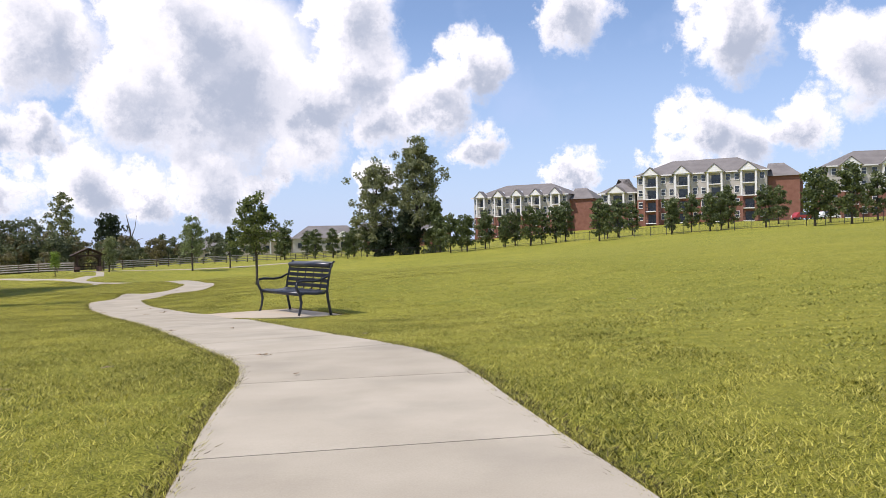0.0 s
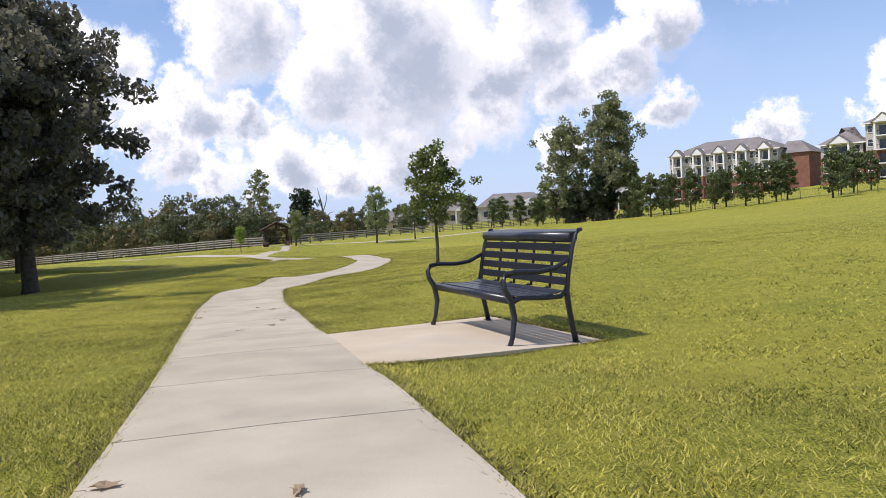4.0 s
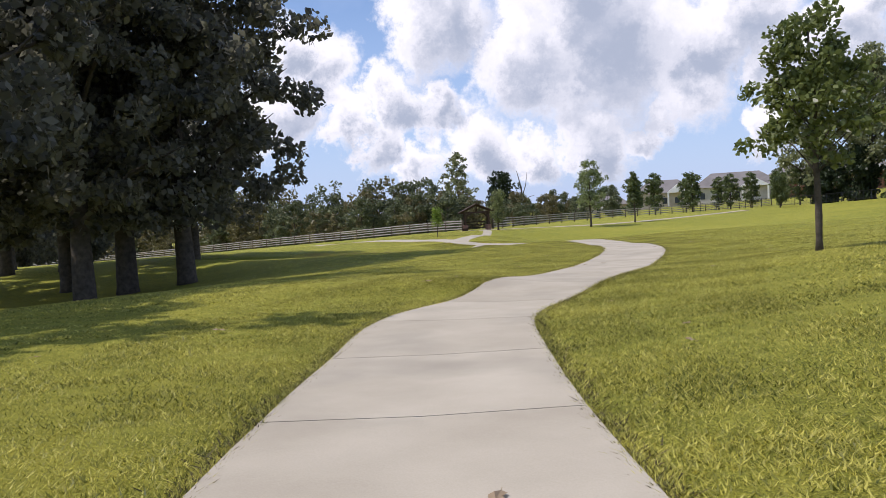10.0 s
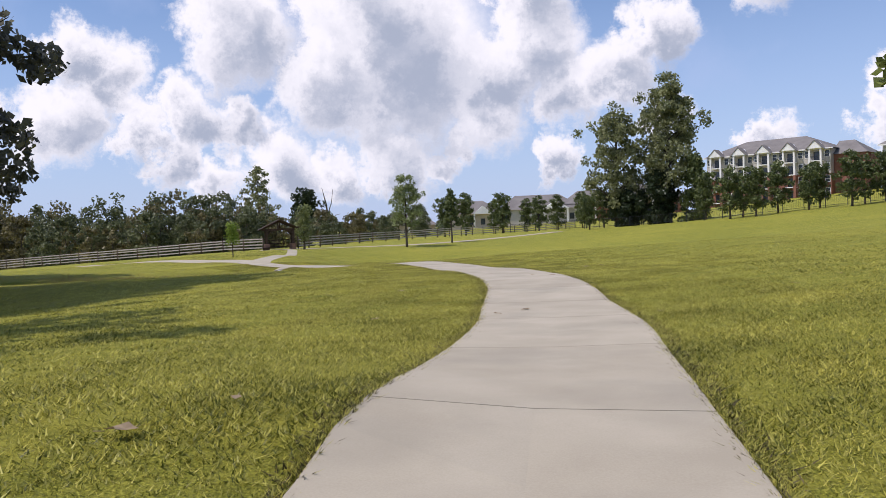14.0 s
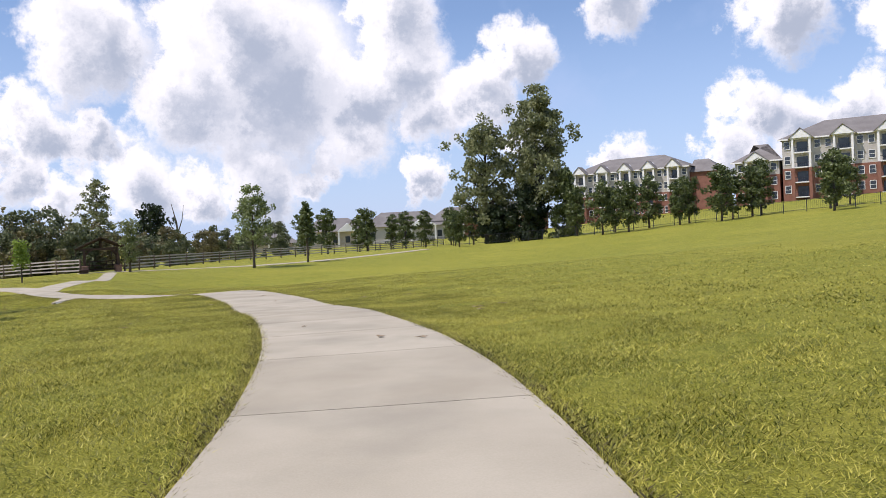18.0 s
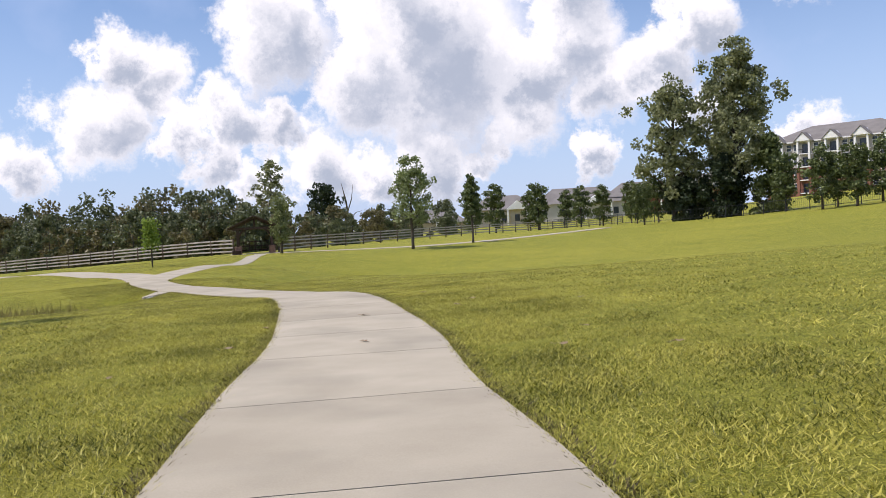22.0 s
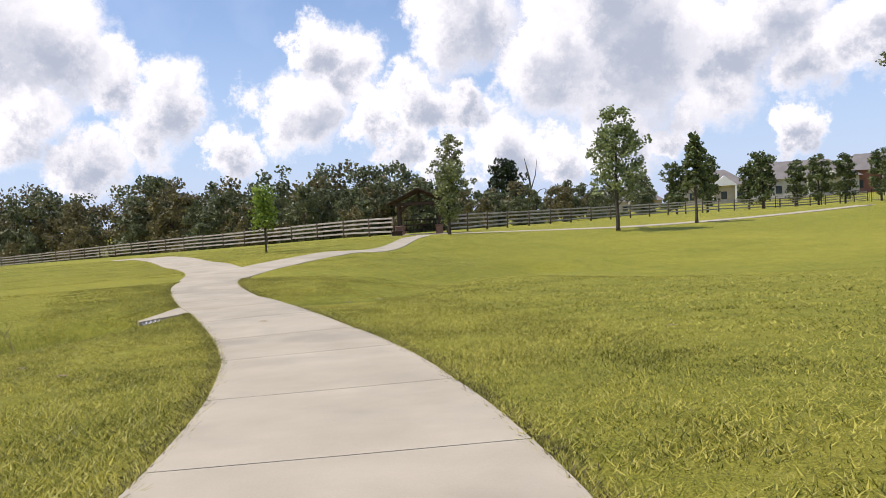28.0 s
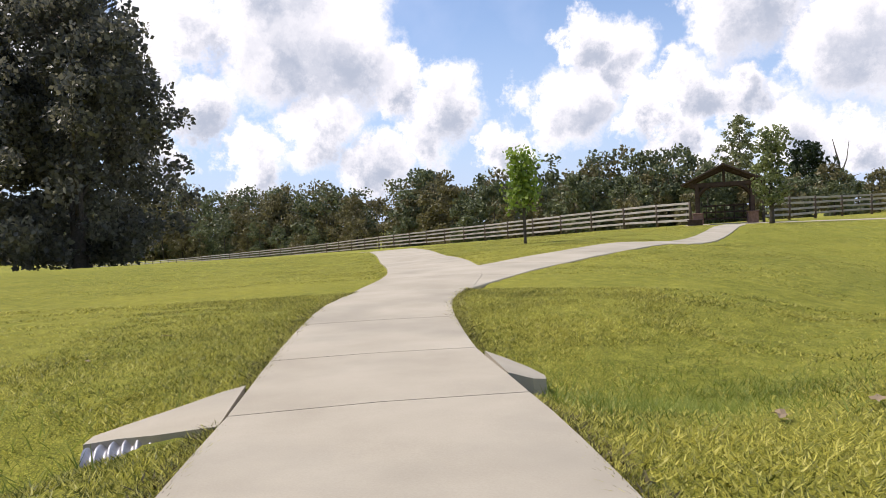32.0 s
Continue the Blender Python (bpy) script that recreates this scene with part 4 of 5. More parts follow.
def rail_fence(name, points, spacing, label):
    line, s_all = curve(points, 0.5)
    t = thing(name, Matrix(), label, "fence")
    n = int(s_all[-1] / spacing)
    rng = random.Random(5)
    posts = []
    for k in range(n + 1):
        p, d = at_length(line, s_all, s_all[-1] * k / n)
        posts.append((p[0], p[1], ground_at(p[0], p[1])))
    bm = bmesh.new()
    tube(bm, [(0, 0, -0.2), (0, 0, 1.22), (0, 0, 1.25)], [0.075, 0.07, 0.055], 8)
    me = bpy.data.meshes.new("post")
    bm.to_mesh(me)
    bm.free()
    me.materials.append(POST)
    for x, y, z in posts:
        o = mesh_part("post", me, t)
        o.location = (x, y, z + rng.uniform(-0.04, 0.03))
        o.rotation_euler = (rng.uniform(-0.02, 0.02), rng.uniform(-0.02, 0.02), rng.random() * 6)
    bm = bmesh.new()
    box(bm, (0.5, 0, 0), (1.0, 0.045, 0.115), bevel=0.008)
    rail = bpy.data.meshes.new("rail")
    bm.to_mesh(rail)
    bm.free()
    rail.materials.append(RAIL)
    for a, b in zip(posts, posts[1:]):
        for h in (0.30, 0.60, 0.90, 1.16):
            pa, pb = Vector(a) + Vector((0, 0, h + rng.uniform(-0.02, 0.02))), Vector(b) + Vector((0, 0, h + rng.uniform(-0.02, 0.02)))
            d = pb - pa
            o = mesh_part("rail", rail, t)
            o.matrix_local = Matrix.Translation(pa) @ d.to_track_quat("X", "Z").to_matrix().to_4x4() @ Matrix.Diagonal((d.length, 1, 1, 1))


rail_fence("paddock_fence", FENCE_L, 3.0, "weathered grey four-rail wooden fence with round posts")
rail_fence("paddock_fence", FENCE_R, 3.0, "weathered grey four-rail wooden fence with round posts")


def shelter():
    c = Vector((-46.0, 99.3))
    z = ground_at(c.x, c.y)
    ang = 0.52
    t = thing("gate_shelter", Matrix.Translation((c.x, c.y, z)) @ Matrix.Rotation(ang, 4, "Z") @ Matrix.Scale(0.84, 4), "dark timber gateway shelter with a low gabled roof", "shelter")
    W, D = 1.75, 1.3
    for x in (-W + 0.2, W - 0.2):
        for y in (-D, D):
            bm = bmesh.new()
            box(bm, (x, y, 1.25), (0.22, 0.22, 2.5), bevel=0.015)
            part("post", bm, TIMBER, t)
            bm = bmesh.new()
            box(bm, (x, y, 0.34), (0.56, 0.56, 0.68), bevel=0.03)
            box(bm, (x, y, 0.71), (0.64, 0.64, 0.07), bevel=0.015)
            part("stone_pier", bm, STONE, t, "brown stone pier at the foot of a post")
    for y in (-D, D):
        bm = bmesh.new()
        box(bm, (0, y, 2.42), (2 * W + 0.5, 0.16, 0.24), bevel=0.015)
        part("tie_beam", bm, TIMBER, t)
        for sx in (-1, 1):
            bm = bmesh.new()
            tube(bm, [(sx * (W - 0.2), y, 1.7), (sx * (W - 0.55), y, 2.15), (sx * (W - 1.0), y, 2.4)], 0.08, 6)
            part("curved_brace", bm, TIMBER, t)
            bm = bmesh.new()
            a, b = Vector((sx * (W + 0.6), y, 2.42)), Vector((0, y, 3.42))
            d = b - a
            box(bm, (0, 0, 0), (d.length, 0.14, 0.2), bevel=0.01)
            bmesh.ops.transform(bm, matrix=Matrix.Translation((a + b) / 2) @ d.to_track_quat("X", "Z").to_matrix().to_4x4(), verts=bm.verts[:])
            part("rafter", bm, TIMBER, t)
        bm = bmesh.new()
        tube(bm, [(0, y, 2.5), (0, y, 3.3)], 0.08, 6)
        part("king_post", bm, TIMBER, t)
    for sx in (-1, 1):
        bm = bmesh.new()
        a, b = Vector((sx * (W + 0.7), 0, 2.45)), Vector((sx * -0.02, 0, 3.60))
        d = b - a
        box(bm, (0, 0, 0), (d.length, 2 * D + 1.0, 0.09), bevel=0.01)
        bmesh.ops.transform(bm, matrix=Matrix.Translation((a + b) / 2) @ d.to_track_quat("X", "Z").to_matrix().to_4x4(), verts=bm.verts[:])
        part("roof_slope", bm, SHINGLE, t)
    bm = bmesh.new()
    for zz in (0.35, 0.75, 1.15):
        box(bm, (0, D, zz), (2 * W - 0.9, 0.05, 0.1), bevel=0.006)
    for xx in (-1.1, -0.55, 0, 0.55, 1.1):
        box(bm, (xx, D, 0.75), (0.07, 0.045, 0.95), bevel=0.006)
    part("gate", bm, TIMBER, t, "dark timber gate")
    bm = bmesh.new()
    box(bm, (-W + 0.05, -D - 0.4, 0.36), (0.9, 0.5, 0.06), bevel=0.01)
    box(bm, (-W + 0.05, -D - 0.4, 0.17), (0.8, 0.12, 0.34), bevel=0.01)
    part("plank_seat", bm, TIMBER, t)
    bm = bmesh.new()
    prism(bm, [(-2.3, -2.6), (2.3, -2.6), (2.3, 1.6), (-2.3, 1.6)], -0.1, 0.03)
    part("concrete_apron", bm, CONCRETE, t, "pale concrete apron")


shelter()


# ---- the hill fence, apartments, houses and cars ----
def hill_fence():
    line, s_all = curve([(-30, 148, 0), (-14, 143, 0), (-3.4, 135, 0), (9.9, 130, 0), (22, 125, 0), (30.8, 120.3, 0), (42, 115.4, 0), (49, 112.4, 0), (60.4, 108.5, 0), (80, 101, 0), (110, 90, 0)], 0.5)
    t = thing("hill_fence", Matrix(), "thin black metal fence along the top of the lawn", "fence")
    n = int(s_all[-1] / 2.4)
    bm = bmesh.new()
    box(bm, (0, 0, 0.68), (0.075, 0.075, 1.44))
    me = bpy.data.meshes.new("post")
    bm.to_mesh(me)
    bm.free()
    me.materials.append(IRON)
    last = None
    for k in range(n + 1):
        p, _ = at_length(line, s_all, s_all[-1] * k / n)
        g = ground_at(p[0], p[1])
        o = mesh_part("post", me, t)
        o.location = (p[0], p[1], g)
        here = Vector((p[0], p[1], g))
        if last is not None:
            bm = bmesh.new()
            for h in (0.25, 1.3):
                tube(bm, [last + Vector((0, 0, h)), here + Vector((0, 0, h))], 0.02, 4, cap=False)
            for j in range(1, 12):
                q = last.lerp(here, j / 12)
                tube(bm, [q + Vector((0, 0, 0.15)), q + Vector((0, 0, 1.35))], 0.009, 3, cap=False)
            part("fence_panel", bm, IRON, t)
        last = here


hill_fence()


def apartment_block(x, y, turn, length, depth, bays, label, storeys=4, scale=1.0, end_wing=True):
    """A long four-storey block with gabled balcony bays, brick below and siding above, under a hipped roof."""
    z = ground_at(x, y)
    t = thing("apartment_building", Matrix.Translation((x, y, z)) @ Matrix.Rotation(turn, 4, "Z") @ Matrix.Scale(scale, 4), label, "apartment building", "apartment buildings on the hill")
    H = 3.05
    top = storeys * H
    bm = bmesh.new()
    box(bm, (0, depth / 2, H - 1.0), (length, depth, 2 * H + 2.0))
    part("brick_base", bm, BRICK, t, "red brick lower storeys")
    bm = bmesh.new()
    box(bm, (0, depth / 2, 2 * H + (top - 2 * H) / 2), (length - 0.1, depth - 0.1, top - 2 * H))
    part("upper_wall", bm, SIDING, t, "grey siding upper storeys")
    o = 0.7
    bm = bmesh.new()
    a = [bm.verts.new(v_) for v_ in ((-length / 2 - o, -o, top), (length / 2 + o, -o, top), (length / 2 + o, depth + o, top), (-length / 2 - o, depth + o, top))]
    hip = depth * 0.5
    r = [bm.verts.new((-length / 2 + hip, depth / 2, top + 4.0)), bm.verts.new((length / 2 - hip, depth / 2, top + 4.0))]
    for f in ((a[0], a[1], r[1], r[0]), (a[1], a[2], r[1]), (a[2], a[3], r[0], r[1]), (a[3], a[0], r[0]), (a[3], a[2], a[1], a[0])):
        bm.faces.new(f)
    part("roof", bm, ROOF_GREY, t)
    bm = bmesh.new()
    box(bm, (0, -o, top - 0.12), (length + 2 * o, 0.12, 0.3))
    part("fascia", bm, WHITE, t)
    step = length / bays
    for k in range(bays):
        cx = -length / 2 + step * (k + 0.5)
        w = step * 0.42
        bay = new("balcony_bay")
        bay.parent = t
        bay.location = (cx, 0, 0)
        for fl in range(storeys):
            bm = bmesh.new()
            box(bm, (0, -0.9, fl * H + 0.02), (w + 0.3, 1.8, 0.22))
            part("balcony_floor", bm, WHITE, bay)
        for sx in (-1, 1):
            bm = bmesh.new()
            box(bm, (sx * w / 2, -1.65, 2 * H + (top - 2 * H) / 2), (0.42, 0.42, top - 2 * H))
            part("column", bm, WHITE, bay, "white column")
            bm = bmesh.new()
            box(bm, (sx * w / 2, -1.65, H - 0.6), (0.6, 0.6, 2 * H + 1.0))
            part("brick_pier", bm, BRICK, bay)
        for fl in range(storeys):
            bm = bmesh.new()
            box(bm, (0, -1.7, fl * H + 1.05), (w, 0.06, 0.08))
            for j in range(9):
                box(bm, (-w / 2 + w * (j + 0.5) / 9, -1.7, fl * H + 0.55), (0.05, 0.05, 1.0))
            part("railing", bm, IRON, bay)
            bm = bmesh.new()
            box(bm, (0, -0.02, fl * H + 1.25), (w * 0.62, 0.12, 2.1))
            part("balcony_door", bm, WINDOW, bay)
        bm = bmesh.new()
        hw = w / 2 + 0.55
        pts = [(-hw, -2.1, top - 0.05), (hw, -2.1, top - 0.05), (0, -2.1, top + 1.75)]
        fr = [bm.verts.new(p) for p in pts]
        bk = [bm.verts.new((px, 2.6 if i == 2 else 0.4, pz)) for i, (px, py, pz) in enumerate(pts)]
        bm.faces.new(fr)
        bm.faces.new((fr[1], bk[1], bk[2], fr[2]))
        bm.faces.new((fr[0], fr[2], bk[2], bk[0]))
        bm.faces.new((fr[0], bk[0], bk[1], fr[1]))
        part("gable", bm, WHITE, bay)
        bm = bmesh.new()
        for sx in (-1, 1):
            a_, b_ = Vector((sx * (hw + 0.25), -0.85, top - 0.2)), Vector((0, -0.85, top + 1.95))
            d = b_ - a_
            box(bm, (0, 0, 0), (d.length, 2.8, 0.14))
            bmesh.ops.transform(bm, matrix=Matrix.Translation((a_ + b_) / 2) @ d.to_track_quat("X", "Z").to_matrix().to_4x4(), verts=bm.verts[-8:])
        part("gable_roof", bm, ROOF_GREY, bay)
        for fl in range(storeys):
            for sx in (-1, 1):
                bm = bmesh.new()
                box(bm, (0, 0, 0), (1.0, 0.1, 1.5))
                wdw = part("window", bm, WINDOW, t)
                wdw.location = (cx + sx * step * 0.37, -0.03, fl * H + 1.7)
                bm = bmesh.new()
                for c_, s_ in (((0, -0.04, 0.8), (1.2, 0.06, 0.12)), ((0, -0.04, -0.8), (1.2, 0.06, 0.12)), ((-0.55, -0.04, 0), (0.1, 0.06, 1.6)), ((0.55, -0.04, 0), (0.1, 0.06, 1.6)), ((0, -0.04, 0), (1.0, 0.05, 0.07))):
                    box(bm, c_, s_)
                part("window_frame", bm, WHITE, wdw)
    if end_wing:
        bm = bmesh.new()
        box(bm, (length / 2 + 3.5, depth * 0.55, top / 2 - 1.5), (7.0, depth * 0.8, top))
        part("end_wing", bm, BRICK, t, "red brick end wing")
        bm = bmesh.new()
        x0, x1, y0, y1, zt = length / 2 - 0.5, length / 2 + 7.6, depth * 0.15 - 0.6, depth * 0.95 + 0.6, top - 1.6
        v_ = [bm.verts.new(p) for p in ((x0, y0, zt), (x1, y0, zt), (x1, y1, zt), (x0, y1, zt), (x0, (y0 + y1) / 2, zt + 3.6), (x1 - 4.5, (y0 + y1) / 2, zt + 3.6))]
        for f in ((0, 1, 5, 4), (1, 2, 5), (2, 3, 4, 5), (3, 0, 4), (3, 2, 1, 0)):
            bm.faces.new([v_[i] for i in f])
        part("wing_roof", bm, ROOF_GREY, t)
    return t


apartment_block(66.0, 205.5, -0.48, 31, 15, 4, "long four-storey apartment block, brick below, grey siding above, white gabled bays", 4, 1.06)
apartment_block(47.0, 216.5, -0.48, 9, 12, 1, "lower apartment wing with one white gabled bay", 3, 1.06, False)
apartment_block(21.8, 240, -0.5, 31, 16, 5, "four-storey apartment block with white gabled balconies on the hill", 4, 1.0)
apartment_block(107, 190, -0.2, 26, 15, 3, "apartment block half hidden by pines at the hill top", 4, 1.05, False)


def house(x, y, turn, w, d, h, wall, label):
    z = ground_at(x, y)
    t = thing("house", Matrix.Translation((x, y, z)) @ Matrix.Rotation(turn, 4, "Z"), label, "house", "houses beyond the fence")
    bm = bmesh.new()
    box(bm, (0, 0, h / 2 - 0.5), (w, d, h + 1))
    part("wall", bm, wall, t)
    bm = bmesh.new()
    o = 0.6
    v_ = [bm.verts.new(p) for p in ((-w / 2 - o, -d / 2 - o, h), (w / 2 + o, -d / 2 - o, h), (w / 2 + o, d / 2 + o, h), (-w / 2 - o, d / 2 + o, h), (-w / 2 + d * 0.4, 0, h + d * 0.33), (w / 2 - d * 0.4, 0, h + d * 0.33))]
    for f in ((0, 1, 5, 4), (1, 2, 5), (2, 3, 4, 5), (3, 0, 4), (3, 2, 1, 0)):
        bm.faces.new([v_[i] for i in f])
    part("roof", bm, ROOF_GREY, t)
    bm = bmesh.new()
    gw = w * 0.17
    p = [(-gw + w * 0.2, -d / 2 - 1.2, h - 0.1), (gw + w * 0.2, -d / 2 - 1.2, h - 0.1), (w * 0.2, -d / 2 - 1.2, h + 1.9)]
    fr, bk = [bm.verts.new(q) for q in p], [bm.verts.new((q[0], 0, q[2])) for q in p]
    bm.faces.new(fr)
    for i in range(3):
        bm.faces.new((fr[i], bk[i], bk[(i + 1) % 3], fr[(i + 1) % 3]))
    part("porch_gable", bm, WHITE, t)
    for sx in (-1, 1):
        bm = bmesh.new()
        box(bm, (w * 0.2 + sx * gw * 0.85, -d / 2 - 1.0, h / 2), (0.35, 0.35, h))
        part("porch_column", bm, WHITE, t)
    for k in range(5):
        wx = -w / 2 + w * (k + 0.5) / 5
        for zz in (1.6, 4.4)[: 2 if h > 5 else 1]:
            bm = bmesh.new()
            box(bm, (wx, -d / 2 - 0.02, zz), (1.1, 0.12, 1.5))
            part("window", bm, WINDOW, t)
    return t


house(-52, 223, 0.25, 15, 10, 3.6, TAN, "tan two-storey house with a grey roof, far off")
house(-35, 226, 0.2, 20, 11, 3.6, SIDING, "grey two-storey house with a grey roof, far off")
house(-22, 229, 0.15, 14, 10, 4.2, BRICK, "red brick house with a white porch, far off")
house(-8, 236, 0.1, 16, 11, 4.4, BRICK, "red brick house under a grey roof, far off")
house(-72, 232, 0.3, 16, 10, 3.4, TAN, "pale house behind the trees, far off")


def car(x, y, turn, paint, label, tall=1.45):
    t = thing("parked_car", Matrix.Translation((x, y, ground_at(x, y))) @ Matrix.Rotation(turn, 4, "Z"), label, "car", "parked cars on the hill")
    bm = bmesh.new()
    side = [(-2.3, 0.35), (2.3, 0.35), (2.35, 0.75), (1.2, 0.95), (0.6, tall), (-1.6, tall), (-2.2, 0.95)]
    a = [bm.verts.new((px, -0.88, pz)) for px, pz in side]
    b = [bm.verts.new((px * 0.99, 0.88, pz)) for px, pz in side]
    bm.faces.new(a)
    bm.faces.new(b[::-1])
    for i in range(len(side)):
        bm.faces.new((a[i], b[i], b[(i + 1) % len(side)], a[(i + 1) % len(side)]))
    bmesh.ops.bevel(bm, geom=bm.edges[:], offset=0.08, segments=2, affect="EDGES")
    part("body", bm, paint, t)
    for s in (-0.89, 0.89):
        bm = bmesh.new()
        box(bm, (-0.5, s, (tall + 1.0) / 2), (1.9, 0.03, tall - 1.06))
        part("side_window", bm, WINDOW, t)
    for wx in (-1.4, 1.4):
        for s in (-0.85, 0.85):
            bm = bmesh.new()
            tube(bm, [(wx, s - 0.1, 0.33), (wx, s + 0.1, 0.33)], 0.33, 14)
            wh = part("wheel", bm, RUBBER, t)
            bm = bmesh.new()
            tube(bm, [(wx, s - 0.105, 0.33), (wx, s + 0.105, 0.33)], 0.19, 10)
            part("rim", bm, GALV, wh)


car(80.5, 166, 0.15, CAR_WHITE, "white estate car parked on the hill", 1.6)
car(75.5, 167, 0.1, CAR_WHITE, "white car parked on the hill")
car(72.5, 160, 0.2, CAR_RED, "small red car parked on the hill", 1.55)


# ---- the culvert under the walkway ----
def culvert():
    p, d = at_length(MAIN, MAIN_S, CULVERT_S)
    d = np.array(d)
    nrm = np.array([-d[1], d[0]])
    wide = float(half_at(CULVERT_S))
    c = p[:2] + nrm * wide
    z0 = ground_at(*c, False)
    t = thing("culvert_outlet", Matrix.Translation((c[0], c[1], z0 + 0.006)) @ Matrix.Rotation(math.atan2(nrm[1], nrm[0]), 4, "Z"), "sloping concrete headwall over a corrugated steel drain pipe", "culvert")
    bm = bmesh.new()
    outline = [(0.01, -0.62), (0.13, -0.58), (0.34, -0.40), (0.55, -0.24), (0.70, -0.12), (0.70, 0.04), (0.52, 0.09), (0.32, 0.20), (0.13, 0.27), (0.01, 0.32)]
    top = [bm.verts.new((x, y, 0.010 - 0.15 * x)) for x, y in outline]
    low = [bm.verts.new((x, y, 0.010 - 0.15 * x - (0.25 if x < 0.2 else 0.06))) for x, y in outline]
    bm.faces.new(top)
    for i in range(len(top)):
        bm.faces.new((top[i], low[i], low[(i + 1) % len(top)], top[(i + 1) % len(top)]))
    bmesh.ops.recalc_face_normals(bm, faces=bm.faces[:])
    part("headwall_slab", bm, CONCRETE, t)
    bm = bmesh.new()
    pts, rad = [], []
    for k in range(49):
        x = 0.27 + 0.38 * k / 48
        pts.append((x, 0.11, -0.165 - 0.15 * (x - 0.27)))
        rad.append(0.112 + 0.016 * math.cos(k * 2 * math.pi / 8))
    tube(bm, pts, rad, 22, cap=False)
    tube(bm, [(v[0], v[1], v[2]) for v in pts[::-1]], [r - 0.012 for r in rad[::-1]], 22, cap=False)
    part("corrugated_pipe", bm, GALV, t, "corrugated galvanised pipe end")
    c2 = p[:2] - nrm * (wide - 0.01) + d * 0.8
    z2 = ground_at(*c2, False)
    t2 = thing("culvert_inlet", Matrix.Translation((c2[0], c2[1], z2)) @ Matrix.Rotation(math.atan2(-nrm[1], -nrm[0]), 4, "Z"), "rounded concrete headwall slab at the path edge", "culvert")
    bm = bmesh.new()
    outline = [(0.01, -0.38), (0.16, -0.36), (0.27, -0.22), (0.30, -0.06), (0.25, 0.14), (0.14, 0.30), (0.01, 0.42)]
    top = [bm.verts.new((x, y, 0.018 - 0.34 * x)) for x, y in outline]
    low = [bm.verts.new((x, y, -0.3)) for x, y in outline]
    bm.faces.new(top)
    for i in range(len(top)):
        bm.faces.new((top[i], low[i], low[(i + 1) % len(top)], top[(i + 1) % len(top)]))
    bmesh.ops.recalc_face_normals(bm, faces=bm.faces[:])
    part("headwall_slab", bm, CONCRETE, t2)


CULVERT_S = float(MAIN_S[np.argmin(np.hypot(MAIN[:, 0] + 28.54, MAIN[:, 1] - 64.2))])
culvert()


# ---- grass, weeds and fallen leaves ----
def blades(name, label, xy, height, width, mat, seed, lean=0.6):
    rng = np.random.default_rng(seed)
    n = len(xy)
    z = land(xy) - 0.006
    h = height * rng.uniform(0.5, 1.3, n)
    a = rng.random(n) * 2 * np.pi
    w = width * rng.uniform(0.6, 1.3, n)
    tip = rng.normal(0, lean, (n, 2)) * h[:, None]
    base = np.c_[xy, z]
    side = np.c_[np.cos(a) * w, np.sin(a) * w, np.zeros(n)]
    co = np.stack([base - side, base + side, base + np.c_[tip, h]], 1)
    ob = new(name, arrays_mesh(name, co, 3, mat))
    return tagged(ob, label, "grass", kind="stuff")


def along(line, s_all, s, lat):
    i = np.clip(np.searchsorted(s_all, s), 1, len(s_all) - 1)
    f = ((s - s_all[i - 1]) / (s_all[i] - s_all[i - 1]))[:, None]
    p = line[i - 1, :2] * (1 - f) + line[i, :2] * f
    d = line[i, :2] - line[i - 1, :2]
    d /= np.linalg.norm(d, axis=1, keepdims=True)
    return p + np.c_[-d[:, 1], d[:, 0]] * lat[:, None]


